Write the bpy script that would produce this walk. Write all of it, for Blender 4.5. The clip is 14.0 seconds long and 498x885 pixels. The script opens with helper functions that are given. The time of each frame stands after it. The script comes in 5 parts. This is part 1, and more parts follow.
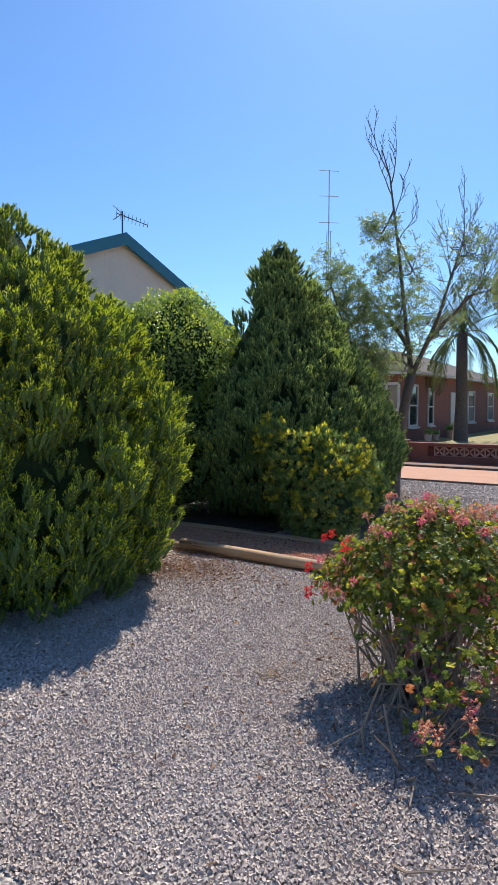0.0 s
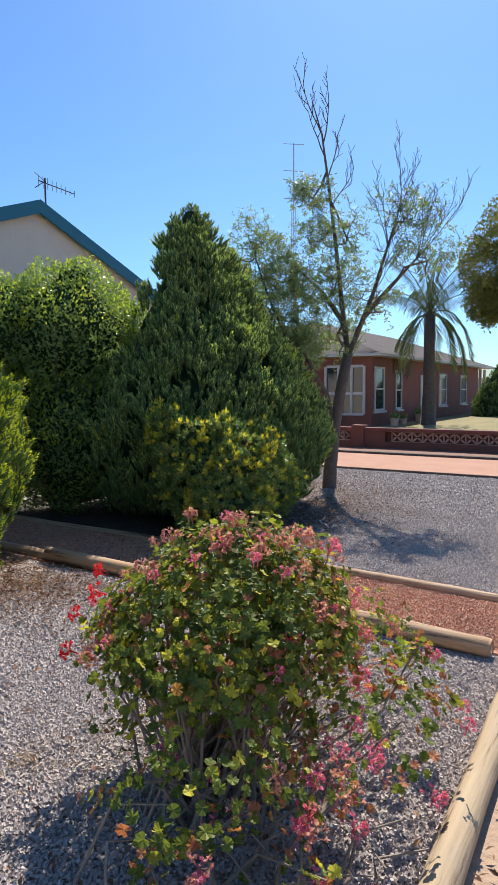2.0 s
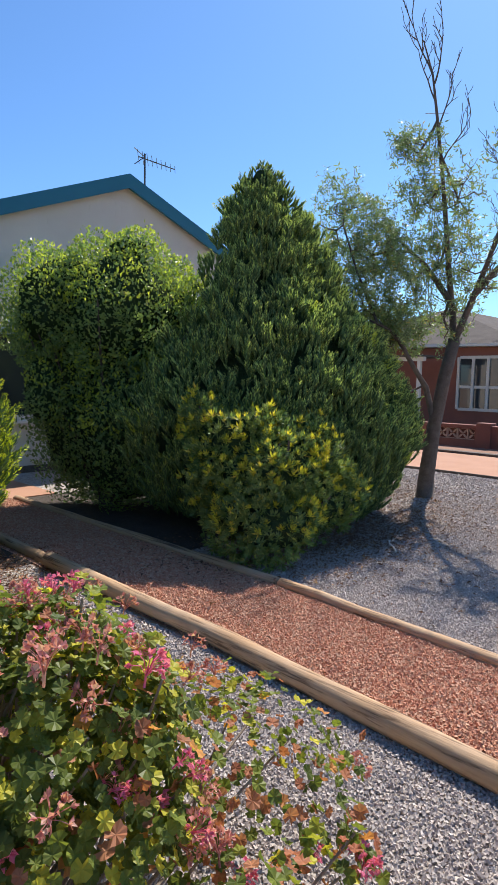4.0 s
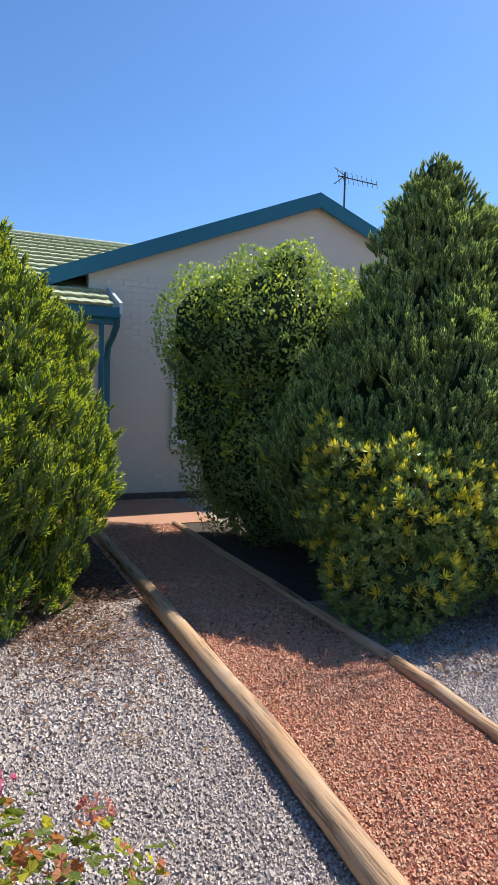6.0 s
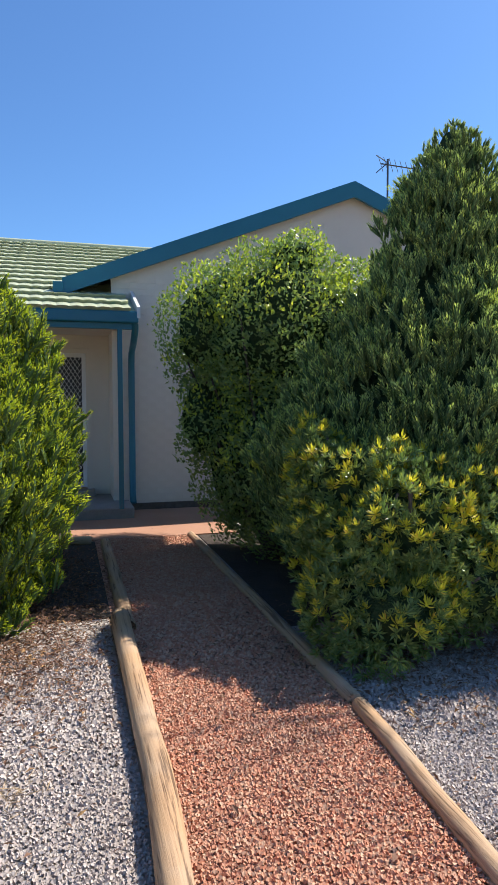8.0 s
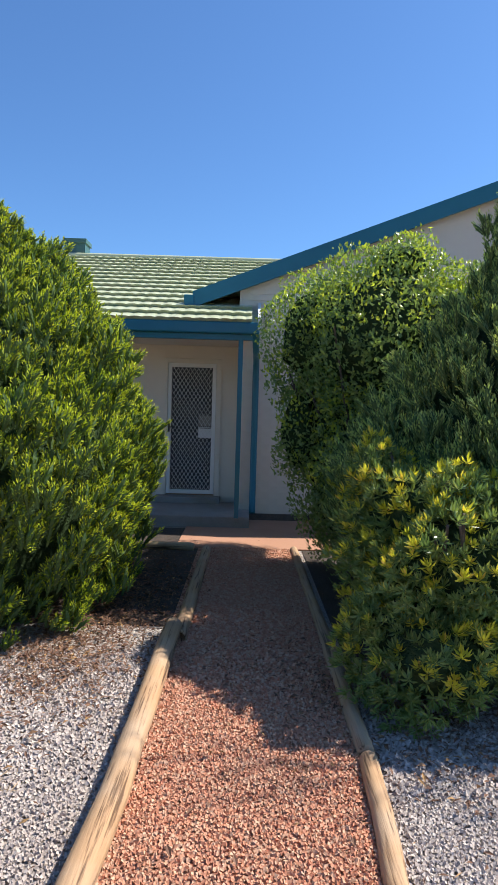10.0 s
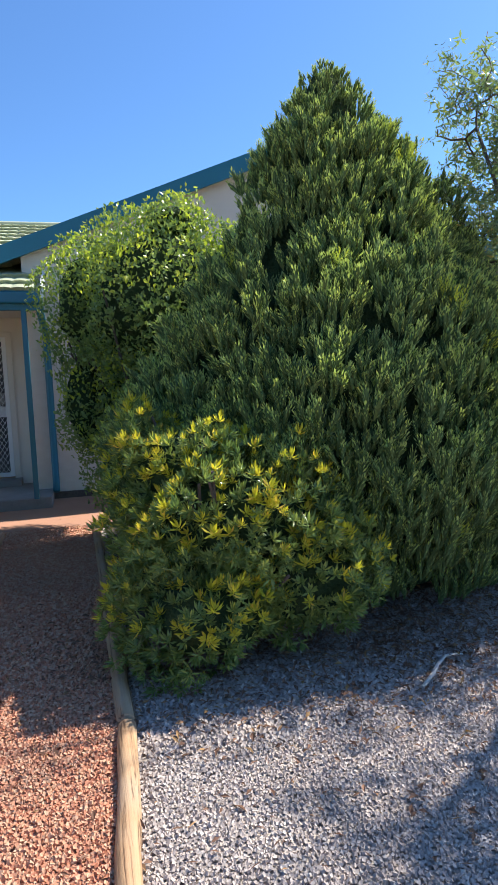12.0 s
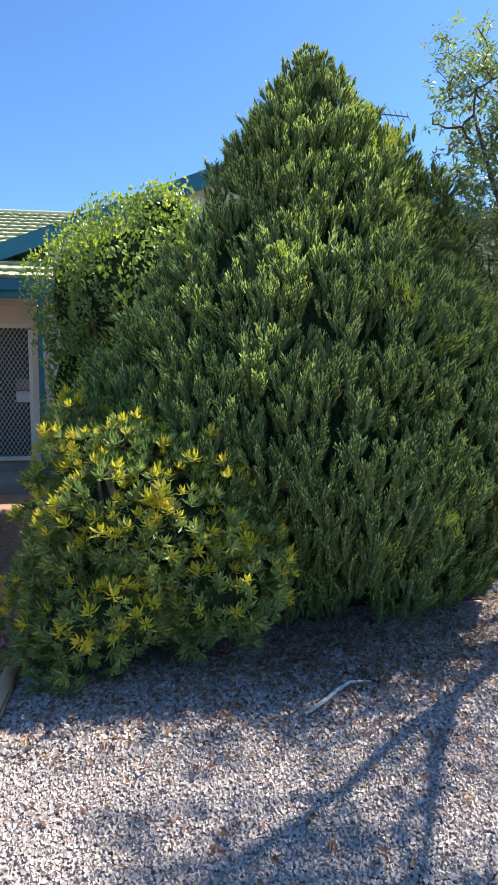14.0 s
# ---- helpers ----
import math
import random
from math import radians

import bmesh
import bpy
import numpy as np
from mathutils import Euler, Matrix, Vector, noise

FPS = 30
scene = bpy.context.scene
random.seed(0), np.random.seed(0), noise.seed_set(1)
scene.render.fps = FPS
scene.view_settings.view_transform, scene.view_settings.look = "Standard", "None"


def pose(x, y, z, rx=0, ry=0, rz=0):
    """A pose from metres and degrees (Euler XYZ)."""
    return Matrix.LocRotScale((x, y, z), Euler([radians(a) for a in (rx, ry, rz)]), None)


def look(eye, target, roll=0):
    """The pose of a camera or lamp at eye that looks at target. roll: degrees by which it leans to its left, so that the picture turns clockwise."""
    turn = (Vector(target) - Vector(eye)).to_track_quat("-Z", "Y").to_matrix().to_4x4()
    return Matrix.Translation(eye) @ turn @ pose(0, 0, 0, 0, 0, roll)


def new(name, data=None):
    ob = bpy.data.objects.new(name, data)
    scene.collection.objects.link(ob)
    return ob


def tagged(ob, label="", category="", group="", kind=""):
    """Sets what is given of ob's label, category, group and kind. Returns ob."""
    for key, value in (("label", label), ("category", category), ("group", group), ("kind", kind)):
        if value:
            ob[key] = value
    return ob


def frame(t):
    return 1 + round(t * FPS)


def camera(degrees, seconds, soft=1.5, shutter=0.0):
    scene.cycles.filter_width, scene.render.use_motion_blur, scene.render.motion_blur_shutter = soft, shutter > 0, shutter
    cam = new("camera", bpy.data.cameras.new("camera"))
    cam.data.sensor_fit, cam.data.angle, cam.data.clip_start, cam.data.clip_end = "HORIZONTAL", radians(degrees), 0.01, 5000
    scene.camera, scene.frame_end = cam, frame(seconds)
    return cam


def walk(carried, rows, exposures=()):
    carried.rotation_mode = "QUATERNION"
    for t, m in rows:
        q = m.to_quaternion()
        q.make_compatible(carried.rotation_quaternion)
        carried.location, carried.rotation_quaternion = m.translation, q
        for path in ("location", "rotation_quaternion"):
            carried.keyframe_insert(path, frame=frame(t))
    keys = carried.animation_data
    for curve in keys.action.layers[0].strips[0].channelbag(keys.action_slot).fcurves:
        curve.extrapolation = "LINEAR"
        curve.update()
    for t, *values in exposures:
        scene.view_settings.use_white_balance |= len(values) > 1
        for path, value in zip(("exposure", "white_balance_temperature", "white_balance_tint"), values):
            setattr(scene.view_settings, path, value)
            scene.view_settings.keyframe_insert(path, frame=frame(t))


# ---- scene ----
cam = camera(42.9, 14.0)
METRES, EYE, TILT, LEAN, TURN = 6.94, 1.5, 0.0, 0.0, 33.6
ROWS = [
    (0.0, 0.0, 0.0, 0.0, 0.0, -3.3, -0.06),
    (0.5, 0.0268, 0.0349, 0.0017, -1.13, -3.27, 1.77),
    (1.0, 0.072, 0.0657, -0.0001, 0.49, -4.88, -1.63),
    (1.5, 0.1089, 0.097, -0.0022, -2.46, -4.73, -0.57),
    (2.0, 0.1398, 0.1375, -0.0003, -1.34, -4.71, 0.34),
    (2.5, 0.1778, 0.1764, -0.0002, 4.83, -5.85, -1.75),
    (5.0, 0.3002, 0.3813, -0.0019, 19.85, -4.47, 0.79),
    (5.5, 0.3257, 0.4137, -0.0008, 30.71, -5.26, -1.26),
    (6.0, 0.3334, 0.4468, -0.0026, 32.84, -3.7, -1.39),
    (6.5, 0.3392, 0.4762, -0.0013, 36.54, -3.59, 1.42),
    (7.0, 0.3592, 0.503, -0.0006, 42.88, -3.35, -0.93),
    (7.5, 0.3777, 0.5317, -0.0026, 42.04, -4.33, 1.3),
    (8.0, 0.3829, 0.5618, -0.0042, 40.24, -3.32, 0.07),
    (10.5, 0.4511, 0.6808, -0.0006, 58.28, -2.81, -1.53),
    (11.0, 0.4601, 0.6977, -0.001, 56.7, -3.16, 0.28),
    (11.5, 0.4619, 0.7045, -0.0018, 49.76, -3.84, 0.6),
    (12.0, 0.471, 0.7156, -0.0044, 41.26, -5.42, 2.34),
    (12.5, 0.4973, 0.7359, -0.0036, 40.84, -5.47, 0.3),
    (13.0, 0.5188, 0.7607, -0.0042, 37.28, -6.61, 2.42),
    (13.5, 0.5297, 0.7931, -0.0023, 36.18, -4.53, -0.36),
    (14.0, 0.54, 0.8145, -0.004, 48.15, -5.77, -0.17),
]
walk(cam, [(t, pose(0, 0, EYE, TILT, LEAN, TURN) @ pose(METRES * x, METRES * y, METRES * z, 90 + pitch, roll, yaw)) for t, x, y, z, yaw, pitch, roll in ROWS],
     exposures=[(0.0, 0.52), (8.0, 0.62), (11.0, 0.7), (12.0, 0.85), (13.0, 1.02), (14.0, 1.02)])

# ---- light ----
SUN_AZ, SUN_EL = 18.0, 51.0
sun_dir = Vector((-math.sin(radians(SUN_AZ)) * math.cos(radians(SUN_EL)), math.cos(radians(SUN_AZ)) * math.cos(radians(SUN_EL)), math.sin(radians(SUN_EL))))
sun = new("sun", bpy.data.lights.new("sun", "SUN"))
sun.data.energy, sun.data.angle, sun.data.color = 5.0, radians(0.5), (1.0, 0.95, 0.87)
sun.matrix_world = look(sun_dir * 60, (0, 0, 0))
world = bpy.data.worlds.new("world")
scene.world = world
world.use_nodes = True
wn = world.node_tree
sky = wn.nodes.new("ShaderNodeTexSky")
sky.sky_type, sky.sun_disc = "NISHITA", False
sky.sun_elevation, sky.sun_rotation = radians(SUN_EL), radians(-SUN_AZ)
sky.altitude, sky.air_density, sky.dust_density, sky.ozone_density = 300, 1.0, 0.6, 4.0
bg = wn.nodes["Background"]
deep = wn.nodes.new("ShaderNodeMix")
deep.data_type, deep.blend_type = "RGBA", "MULTIPLY"
deep.inputs[0].default_value, deep.inputs[7].default_value = 1.0, (0.66, 0.92, 1.16, 1)
wn.links.new(sky.outputs[0], deep.inputs[6])
wn.links.new(deep.outputs[2], bg.inputs[0])
bg.inputs[1].default_value = 0.102


# ---- materials ----
def material(name, build):
    m = bpy.data.materials.new(name)
    m.use_nodes = True
    nt = m.node_tree
    build(nt, nt.nodes["Principled BSDF"])
    return m


def node(nt, kind, **kw):
    n = nt.nodes.new(kind)
    for k, v in kw.items():
        n.inputs[k.replace("_", " ")].default_value = v
    return n


def coords(nt):
    return nt.nodes.new("ShaderNodeTexCoord").outputs["Object"]


def noise_tex(nt, scale, detail=4.0, rough=0.6, vec=None):
    n = node(nt, "ShaderNodeTexNoise", Scale=scale, Detail=detail, Roughness=rough)
    nt.links.new(vec or coords(nt), n.inputs["Vector"])
    return n.outputs["Fac"]


def ramp(nt, fac, *stops):
    r = nt.nodes.new("ShaderNodeValToRGB")
    e = r.color_ramp.elements
    while len(e) < len(stops):
        e.new(0.5)
    for el, (p, c) in zip(e, stops):
        el.position, el.color = p, (*c, 1)
    nt.links.new(fac, r.inputs[0])
    return r.outputs[0]


def mix(nt, fac, a, b, how="MIX"):
    n = nt.nodes.new("ShaderNodeMix")
    n.data_type, n.blend_type = "RGBA", how
    for sock, v in ((n.inputs[0], fac), (n.inputs[6], a), (n.inputs[7], b)):
        if isinstance(v, (int, float)):
            sock.default_value = v
        elif isinstance(v, tuple):
            sock.default_value = (*v, 1)
        else:
            nt.links.new(v, sock)
    return n.outputs[2]


def bump(nt, p, height, strength, dist):
    b = node(nt, "ShaderNodeBump", Strength=strength, Distance=dist)
    nt.links.new(height, b.inputs["Height"])
    nt.links.new(b.outputs[0], p.inputs["Normal"])


def island(nt):
    return nt.nodes.new("ShaderNodeNewGeometry").outputs["Random Per Island"]


def plain(name, c1, c2, rough=0.6, scale=6.0, fine=60.0, bumpy=0.15, dist=0.003, metal=0.0, spec=0.5):
    def build(nt, p):
        n1, n2 = noise_tex(nt, scale), noise_tex(nt, fine, 3)
        col = mix(nt, 0.35, ramp(nt, n1, (0.3, c1), (0.7, c2)), ramp(nt, n2, (0.3, c1), (0.7, c2)))
        nt.links.new(col, p.inputs["Base Color"])
        p.inputs["Roughness"].default_value = rough
        p.inputs["Metallic"].default_value = metal
        p.inputs["Specular IOR Level"].default_value = spec
        bump(nt, p, n2, bumpy, dist)
    return material(name, build)


def stones_mat(name, *cols, rough=0.75):
    def build(nt, p):
        k = len(cols)
        c = ramp(nt, island(nt), *[(i / (k - 1), c) for i, c in enumerate(cols)])
        n = noise_tex(nt, 120, 3)
        c = mix(nt, 0.5, c, ramp(nt, n, (0.3, (0.75, 0.75, 0.75)), (0.7, (1.12, 1.12, 1.12))), "MULTIPLY")
        dust = noise_tex(nt, 1.3, 5)
        c = mix(nt, ramp(nt, dust, (0.45, (0, 0, 0)), (0.75, (0.35, 0.35, 0.35))), c, (0.2, 0.13, 0.09))
        nt.links.new(c, p.inputs["Base Color"])
        p.inputs["Roughness"].default_value = rough
        bump(nt, p, n, 0.3, 0.002)
    return material(name, build)


def bed_mat(name, c1, c2, c3, cell=45.0):
    """Ground seen between and beyond loose stones."""
    def build(nt, p):
        v = node(nt, "ShaderNodeTexVoronoi", Scale=cell)
        nt.links.new(coords(nt), v.inputs["Vector"])
        bw = nt.nodes.new("ShaderNodeSeparateColor")
        nt.links.new(v.outputs["Color"], bw.inputs[0])
        c = ramp(nt, bw.outputs[0], (0.0, c1), (0.5, c2), (1.0, c3))
        c = mix(nt, ramp(nt, noise_tex(nt, 0.8, 5), (0.4, (0, 0, 0)), (0.75, (0.4, 0.4, 0.4))), c, (0.22, 0.15, 0.1))
        nt.links.new(c, p.inputs["Base Color"])
        p.inputs["Roughness"].default_value = 0.9
        bump(nt, p, v.outputs["Distance"], 1.0, -0.02)
    return material(name, build)


def leaf_mat(name, dark, light, tip, rough=0.5, trans=0.4, patch=5.0, tip_share=0.75):
    def build(nt, p):
        n = noise_tex(nt, patch, 3)
        c = ramp(nt, n, (0.32, dark), (0.68, light))
        isl = island(nt)
        c = mix(nt, ramp(nt, isl, (tip_share, (0, 0, 0)), (min(0.99, tip_share + 0.2), (0.8, 0.8, 0.8))), c, tip)
        c = mix(nt, 0.6, c, ramp(nt, isl, (0.0, (0.65, 0.65, 0.65)), (1.0, (1.25, 1.25, 1.25))), "MULTIPLY")
        nt.links.new(c, p.inputs["Base Color"])
        p.inputs["Roughness"].default_value = rough
        p.inputs["Specular IOR Level"].default_value = 0.45 if rough < 0.4 else 0.2
        tr = nt.nodes.new("ShaderNodeBsdfTranslucent")
        nt.links.new(mix(nt, 1.0, c, (1.35, 1.35, 0.75), "MULTIPLY"), tr.inputs[0])
        mx = nt.nodes.new("ShaderNodeMixShader")
        mx.inputs[0].default_value = trans
        nt.links.new(p.outputs[0], mx.inputs[1])
        nt.links.new(tr.outputs[0], mx.inputs[2])
        nt.links.new(mx.outputs[0], nt.nodes["Material Output"].inputs[0])
    return material(name, build)


def wood_mat(name, c1, c2, c3, axis_scale=(2.0, 30.0, 30.0), rough=0.75, bumpy=0.5):
    def build(nt, p):
        mp = node(nt, "ShaderNodeMapping", Scale=axis_scale)
        nt.links.new(coords(nt), mp.inputs[0])
        g = noise_tex(nt, 1.0, 6, 0.65, mp.outputs[0])
        w = noise_tex(nt, 3.0, 4)
        c = mix(nt, ramp(nt, w, (0.4, (0, 0, 0)), (0.7, (0.6, 0.6, 0.6))), ramp(nt, g, (0.3, c1), (0.65, c2)), c3)
        crack = ramp(nt, g, (0.36, (0.16, 0.12, 0.09)), (0.45, (1, 1, 1)))
        c = mix(nt, 0.8, c, crack, "MULTIPLY")
        nt.links.new(c, p.inputs["Base Color"])
        p.inputs["Roughness"].default_value = rough
        bump(nt, p, g, bumpy, 0.006)
    return material(name, build)


M_grey = stones_mat("grey_stone", (0.365, 0.3, 0.265), (0.49, 0.415, 0.37), (0.415, 0.35, 0.31), (0.52, 0.445, 0.395), (0.61, 0.525, 0.46))
M_red = stones_mat("red_stone", (0.46, 0.175, 0.095), (0.6, 0.265, 0.15), (0.53, 0.235, 0.135), (0.66, 0.39, 0.245), (0.58, 0.335, 0.215))
M_bedgrey = bed_mat("grey_bed", (0.29, 0.245, 0.215), (0.4, 0.345, 0.305), (0.5, 0.435, 0.38))
M_bedred = bed_mat("red_bed", (0.3, 0.12, 0.07), (0.48, 0.22, 0.13), (0.6, 0.33, 0.22))
# dark ground colour, for mulch and soil and for painted shade on gravel
M_mulch_shade = plain("dark_mulch_and_shade", (0.035, 0.026, 0.02), (0.085, 0.06, 0.045), 0.95, 5, 45, 1.0, 0.02)
M_soil = plain("red_soil", (0.2, 0.1, 0.065), (0.29, 0.155, 0.1), 0.95, 1.4, 30, 0.7, 0.02)
M_earth = plain("dry_earth", (0.34, 0.22, 0.14), (0.44, 0.31, 0.21), 0.95, 0.7, 25, 0.6, 0.02)
M_conc = plain("pink_concrete", (0.35, 0.17, 0.1), (0.44, 0.235, 0.15), 0.9, 1.6, 70, 0.3, 0.003)
M_slab = plain("grey_concrete", (0.2, 0.185, 0.17), (0.3, 0.28, 0.26), 0.85, 2.5, 70, 0.3, 0.003)
M_log = wood_mat("pine_log", (0.34, 0.19, 0.095), (0.5, 0.31, 0.165), (0.45, 0.34, 0.24), (1.6, 42.0, 42.0), 0.8, 0.8)
M_logy = wood_mat("pale_pine_log", (0.3, 0.2, 0.11), (0.47, 0.34, 0.19), (0.4, 0.31, 0.22), (42.0, 1.6, 42.0), 0.8, 0.8)
M_bark = plain("bark", (0.07, 0.05, 0.04), (0.16, 0.125, 0.1), 0.9, 12, 80, 0.8, 0.01)
M_twig = plain("twig", (0.2, 0.14, 0.1), (0.34, 0.27, 0.2), 0.85, 20, 120, 0.5, 0.003)
M_stick = plain("bleached_stick", (0.45, 0.42, 0.38), (0.62, 0.58, 0.53), 0.85, 20, 120, 0.5, 0.003)
M_wall = plain("cream_paint", (0.62, 0.56, 0.47), (0.7, 0.64, 0.55), 0.7, 1.2, 90, 0.25, 0.002)
M_green = plain("green_paint", (0.01, 0.125, 0.18), (0.016, 0.155, 0.22), 0.4, 2, 90, 0.06, 0.001)
M_tile = plain("green_roof_tile", (0.38, 0.41, 0.25), (0.54, 0.56, 0.38), 0.5, 3, 60, 0.35, 0.003)
M_frame = plain("cream_frame", (0.7, 0.66, 0.58), (0.76, 0.72, 0.65), 0.5, 4, 90, 0.05, 0.001)
M_alu = plain("light_metal", (0.68, 0.67, 0.64), (0.75, 0.74, 0.71), 0.4, 4, 90, 0.05, 0.001)
M_dark = plain("dark_paint", (0.03, 0.03, 0.035), (0.045, 0.045, 0.05), 0.5, 4, 60, 0.05, 0.001)
M_paper = plain("paper", (0.75, 0.75, 0.74), (0.8, 0.8, 0.8), 0.8, 4, 60, 0.02, 0.001)
M_brickred = plain("red_brick", (0.165, 0.06, 0.044), (0.23, 0.085, 0.06), 0.85, 1.5, 40, 0.5, 0.004)
M_white = plain("white_paint", (0.46, 0.44, 0.41), (0.54, 0.52, 0.49), 0.6, 3, 60, 0.1, 0.001)
M_roofgrey = plain("grey_roof", (0.075, 0.062, 0.055), (0.13, 0.11, 0.1), 0.9, 2, 30, 0.3, 0.004, 0.0, 0.1)
M_lawn = plain("dry_lawn", (0.2, 0.17, 0.07), (0.33, 0.27, 0.12), 0.95, 1.2, 40, 0.8, 0.03)
M_gardoor = plain("green_roller_door", (0.045, 0.115, 0.1), (0.06, 0.14, 0.125), 0.5, 2, 60, 0.08, 0.001)


def glass_build(nt, p):
    p.inputs["Base Color"].default_value = (0.03, 0.035, 0.04, 1)
    p.inputs["Roughness"].default_value = 0.05
    p.inputs["Specular IOR Level"].default_value = 0.8


M_glass = material("window_glass", glass_build)
# tip colours serve fresh growth and paint sunlight on the clump crests
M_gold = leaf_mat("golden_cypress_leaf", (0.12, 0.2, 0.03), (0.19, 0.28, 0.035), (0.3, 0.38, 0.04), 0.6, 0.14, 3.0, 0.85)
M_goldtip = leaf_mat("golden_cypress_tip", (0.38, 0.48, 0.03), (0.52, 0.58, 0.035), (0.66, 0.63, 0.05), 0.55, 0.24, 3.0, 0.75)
# inner growth darkened in colour to stand in for shade inside the foliage
M_inner = plain("shaded_inner_growth", (0.03, 0.05, 0.022), (0.055, 0.085, 0.035), 0.95, 9, 40, 1.0, 0.05, 0.0, 0.05)
# darker green of the plume cores, painted shade between the sprays
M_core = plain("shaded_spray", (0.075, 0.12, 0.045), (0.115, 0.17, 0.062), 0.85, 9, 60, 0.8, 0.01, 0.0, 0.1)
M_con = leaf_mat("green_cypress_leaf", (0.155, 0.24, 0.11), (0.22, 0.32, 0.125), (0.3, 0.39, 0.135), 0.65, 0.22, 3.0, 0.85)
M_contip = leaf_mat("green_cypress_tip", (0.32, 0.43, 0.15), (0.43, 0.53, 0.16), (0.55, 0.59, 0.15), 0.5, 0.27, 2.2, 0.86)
M_flame = leaf_mat("yellow_cypress_spray", (0.42, 0.52, 0.08), (0.52, 0.58, 0.08), (0.62, 0.6, 0.12), 0.45, 0.25, 4.0, 0.8)
M_hedge = leaf_mat("hedge_leaf", (0.16, 0.25, 0.09), (0.26, 0.36, 0.11), (0.34, 0.4, 0.09), 0.3, 0.34, 4.0, 0.85)
# lighter copy of the hedge leaf, sunlight put into its colour
M_hedgelit = leaf_mat("sunlit_hedge_leaf", (0.36, 0.45, 0.06), (0.48, 0.55, 0.08), (0.6, 0.6, 0.1), 0.33, 0.42, 4.0, 0.8)
M_shrub = leaf_mat("shrub_leaf", (0.14, 0.22, 0.08), (0.27, 0.34, 0.1), (0.48, 0.48, 0.11), 0.26, 0.3, 4.0, 0.85)
M_yellow = leaf_mat("yellow_new_leaf", (0.52, 0.52, 0.05), (0.66, 0.58, 0.07), (0.68, 0.44, 0.1), 0.4, 0.42, 6.0, 0.8)
M_ger = leaf_mat("geranium_leaf", (0.09, 0.125, 0.035), (0.22, 0.26, 0.045), (0.62, 0.54, 0.06), 0.45, 0.42, 9.0, 0.76)
M_gerold = leaf_mat("dry_geranium_leaf", (0.4, 0.13, 0.07), (0.5, 0.24, 0.13), (0.6, 0.3, 0.05), 0.6, 0.4, 9.0, 0.8)
M_pink = leaf_mat("pink_petal", (0.68, 0.14, 0.27), (0.78, 0.24, 0.4), (0.85, 0.42, 0.56), 0.6, 0.4, 12.0, 0.7)
M_scarlet = leaf_mat("red_petal", (0.7, 0.02, 0.03), (0.8, 0.04, 0.05), (0.8, 0.1, 0.12), 0.6, 0.4, 12.0, 0.7)
M_faded = leaf_mat("faded_petal", (0.55, 0.2, 0.2), (0.65, 0.33, 0.3), (0.6, 0.42, 0.32), 0.7, 0.4, 12.0, 0.7)
M_tree = leaf_mat("tree_leaf", (0.16, 0.23, 0.12), (0.25, 0.33, 0.15), (0.5, 0.34, 0.09), 0.3, 0.42, 2.0, 0.93)
M_gum = leaf_mat("far_tree_leaf", (0.1, 0.13, 0.045), (0.22, 0.23, 0.07), (0.36, 0.22, 0.05), 0.5, 0.35, 1.2, 0.85)
M_palm = leaf_mat("palm_leaf", (0.07, 0.095, 0.04), (0.13, 0.16, 0.06), (0.24, 0.2, 0.1), 0.5, 0.2, 2.0, 0.85)
M_litter = leaf_mat("leaf_litter", (0.15, 0.08, 0.055), (0.27, 0.155, 0.105), (0.4, 0.24, 0.1), 0.8, 0.15, 6.0, 0.85)


# ---- mesh helpers ----
def mesh_np(name, V, F):
    """A mesh from an array of places and an array of faces of one size."""
    V, F = np.asarray(V, np.float32), np.asarray(F, np.int32)
    n, k = F.shape
    me = bpy.data.meshes.new(name)
    me.vertices.add(len(V))
    me.vertices.foreach_set("co", V.ravel())
    me.loops.add(n * k)
    me.loops.foreach_set("vertex_index", F.ravel())
    me.polygons.add(n)
    me.polygons.foreach_set("loop_start", np.arange(0, n * k, k, dtype=np.int32))
    me.polygons.foreach_set("use_smooth", np.zeros(n, bool))
    me.update(calc_edges=True)
    return me


def thing(name, base, label, category, group="", kind=""):
    ob = new(name)
    ob.location = base
    ob.empty_display_size = 0.2
    return tagged(ob, label, category, group, kind)


def world_at(ob):
    m = ob.matrix_parent_inverse @ ob.matrix_basis
    return world_at(ob.parent) @ m if ob.parent else m


def part(name, data, mat, parent=None, label="", smooth=False):
    """Links a bmesh or mesh, given in world places, as one object under a thing."""
    if isinstance(data, bmesh.types.BMesh):
        me = bpy.data.meshes.new(name)
        bmesh.ops.recalc_face_normals(data, faces=data.faces)
        data.to_mesh(me)
        data.free()
    else:
        me = data
    if not me.materials:
        me.materials.append(mat)
    if smooth:
        me.polygons.foreach_set("use_smooth", np.ones(len(me.polygons), bool))
    ob = new(name, me)
    if parent:
        ob.parent = parent
        ob.matrix_parent_inverse = world_at(parent).inverted()
    return tagged(ob, label) if label else ob


def box(bm, x0, x1, y0, y1, z0, z1, bevel=0.0):
    m = Matrix.Translation(((x0 + x1) / 2, (y0 + y1) / 2, (z0 + z1) / 2)) @ Matrix.Diagonal((abs(x1 - x0), abs(y1 - y0), abs(z1 - z0), 1))
    r = bmesh.ops.create_cube(bm, size=1, matrix=m)
    if bevel:
        es = list({e for v in r["verts"] for e in v.link_edges})
        bmesh.ops.bevel(bm, geom=es, offset=bevel, segments=2, affect="EDGES", profile=0.5)
    return bm


def boxed(x0, x1, y0, y1, z0, z1, bevel=0.0):
    return box(bmesh.new(), x0, x1, y0, y1, z0, z1, bevel)


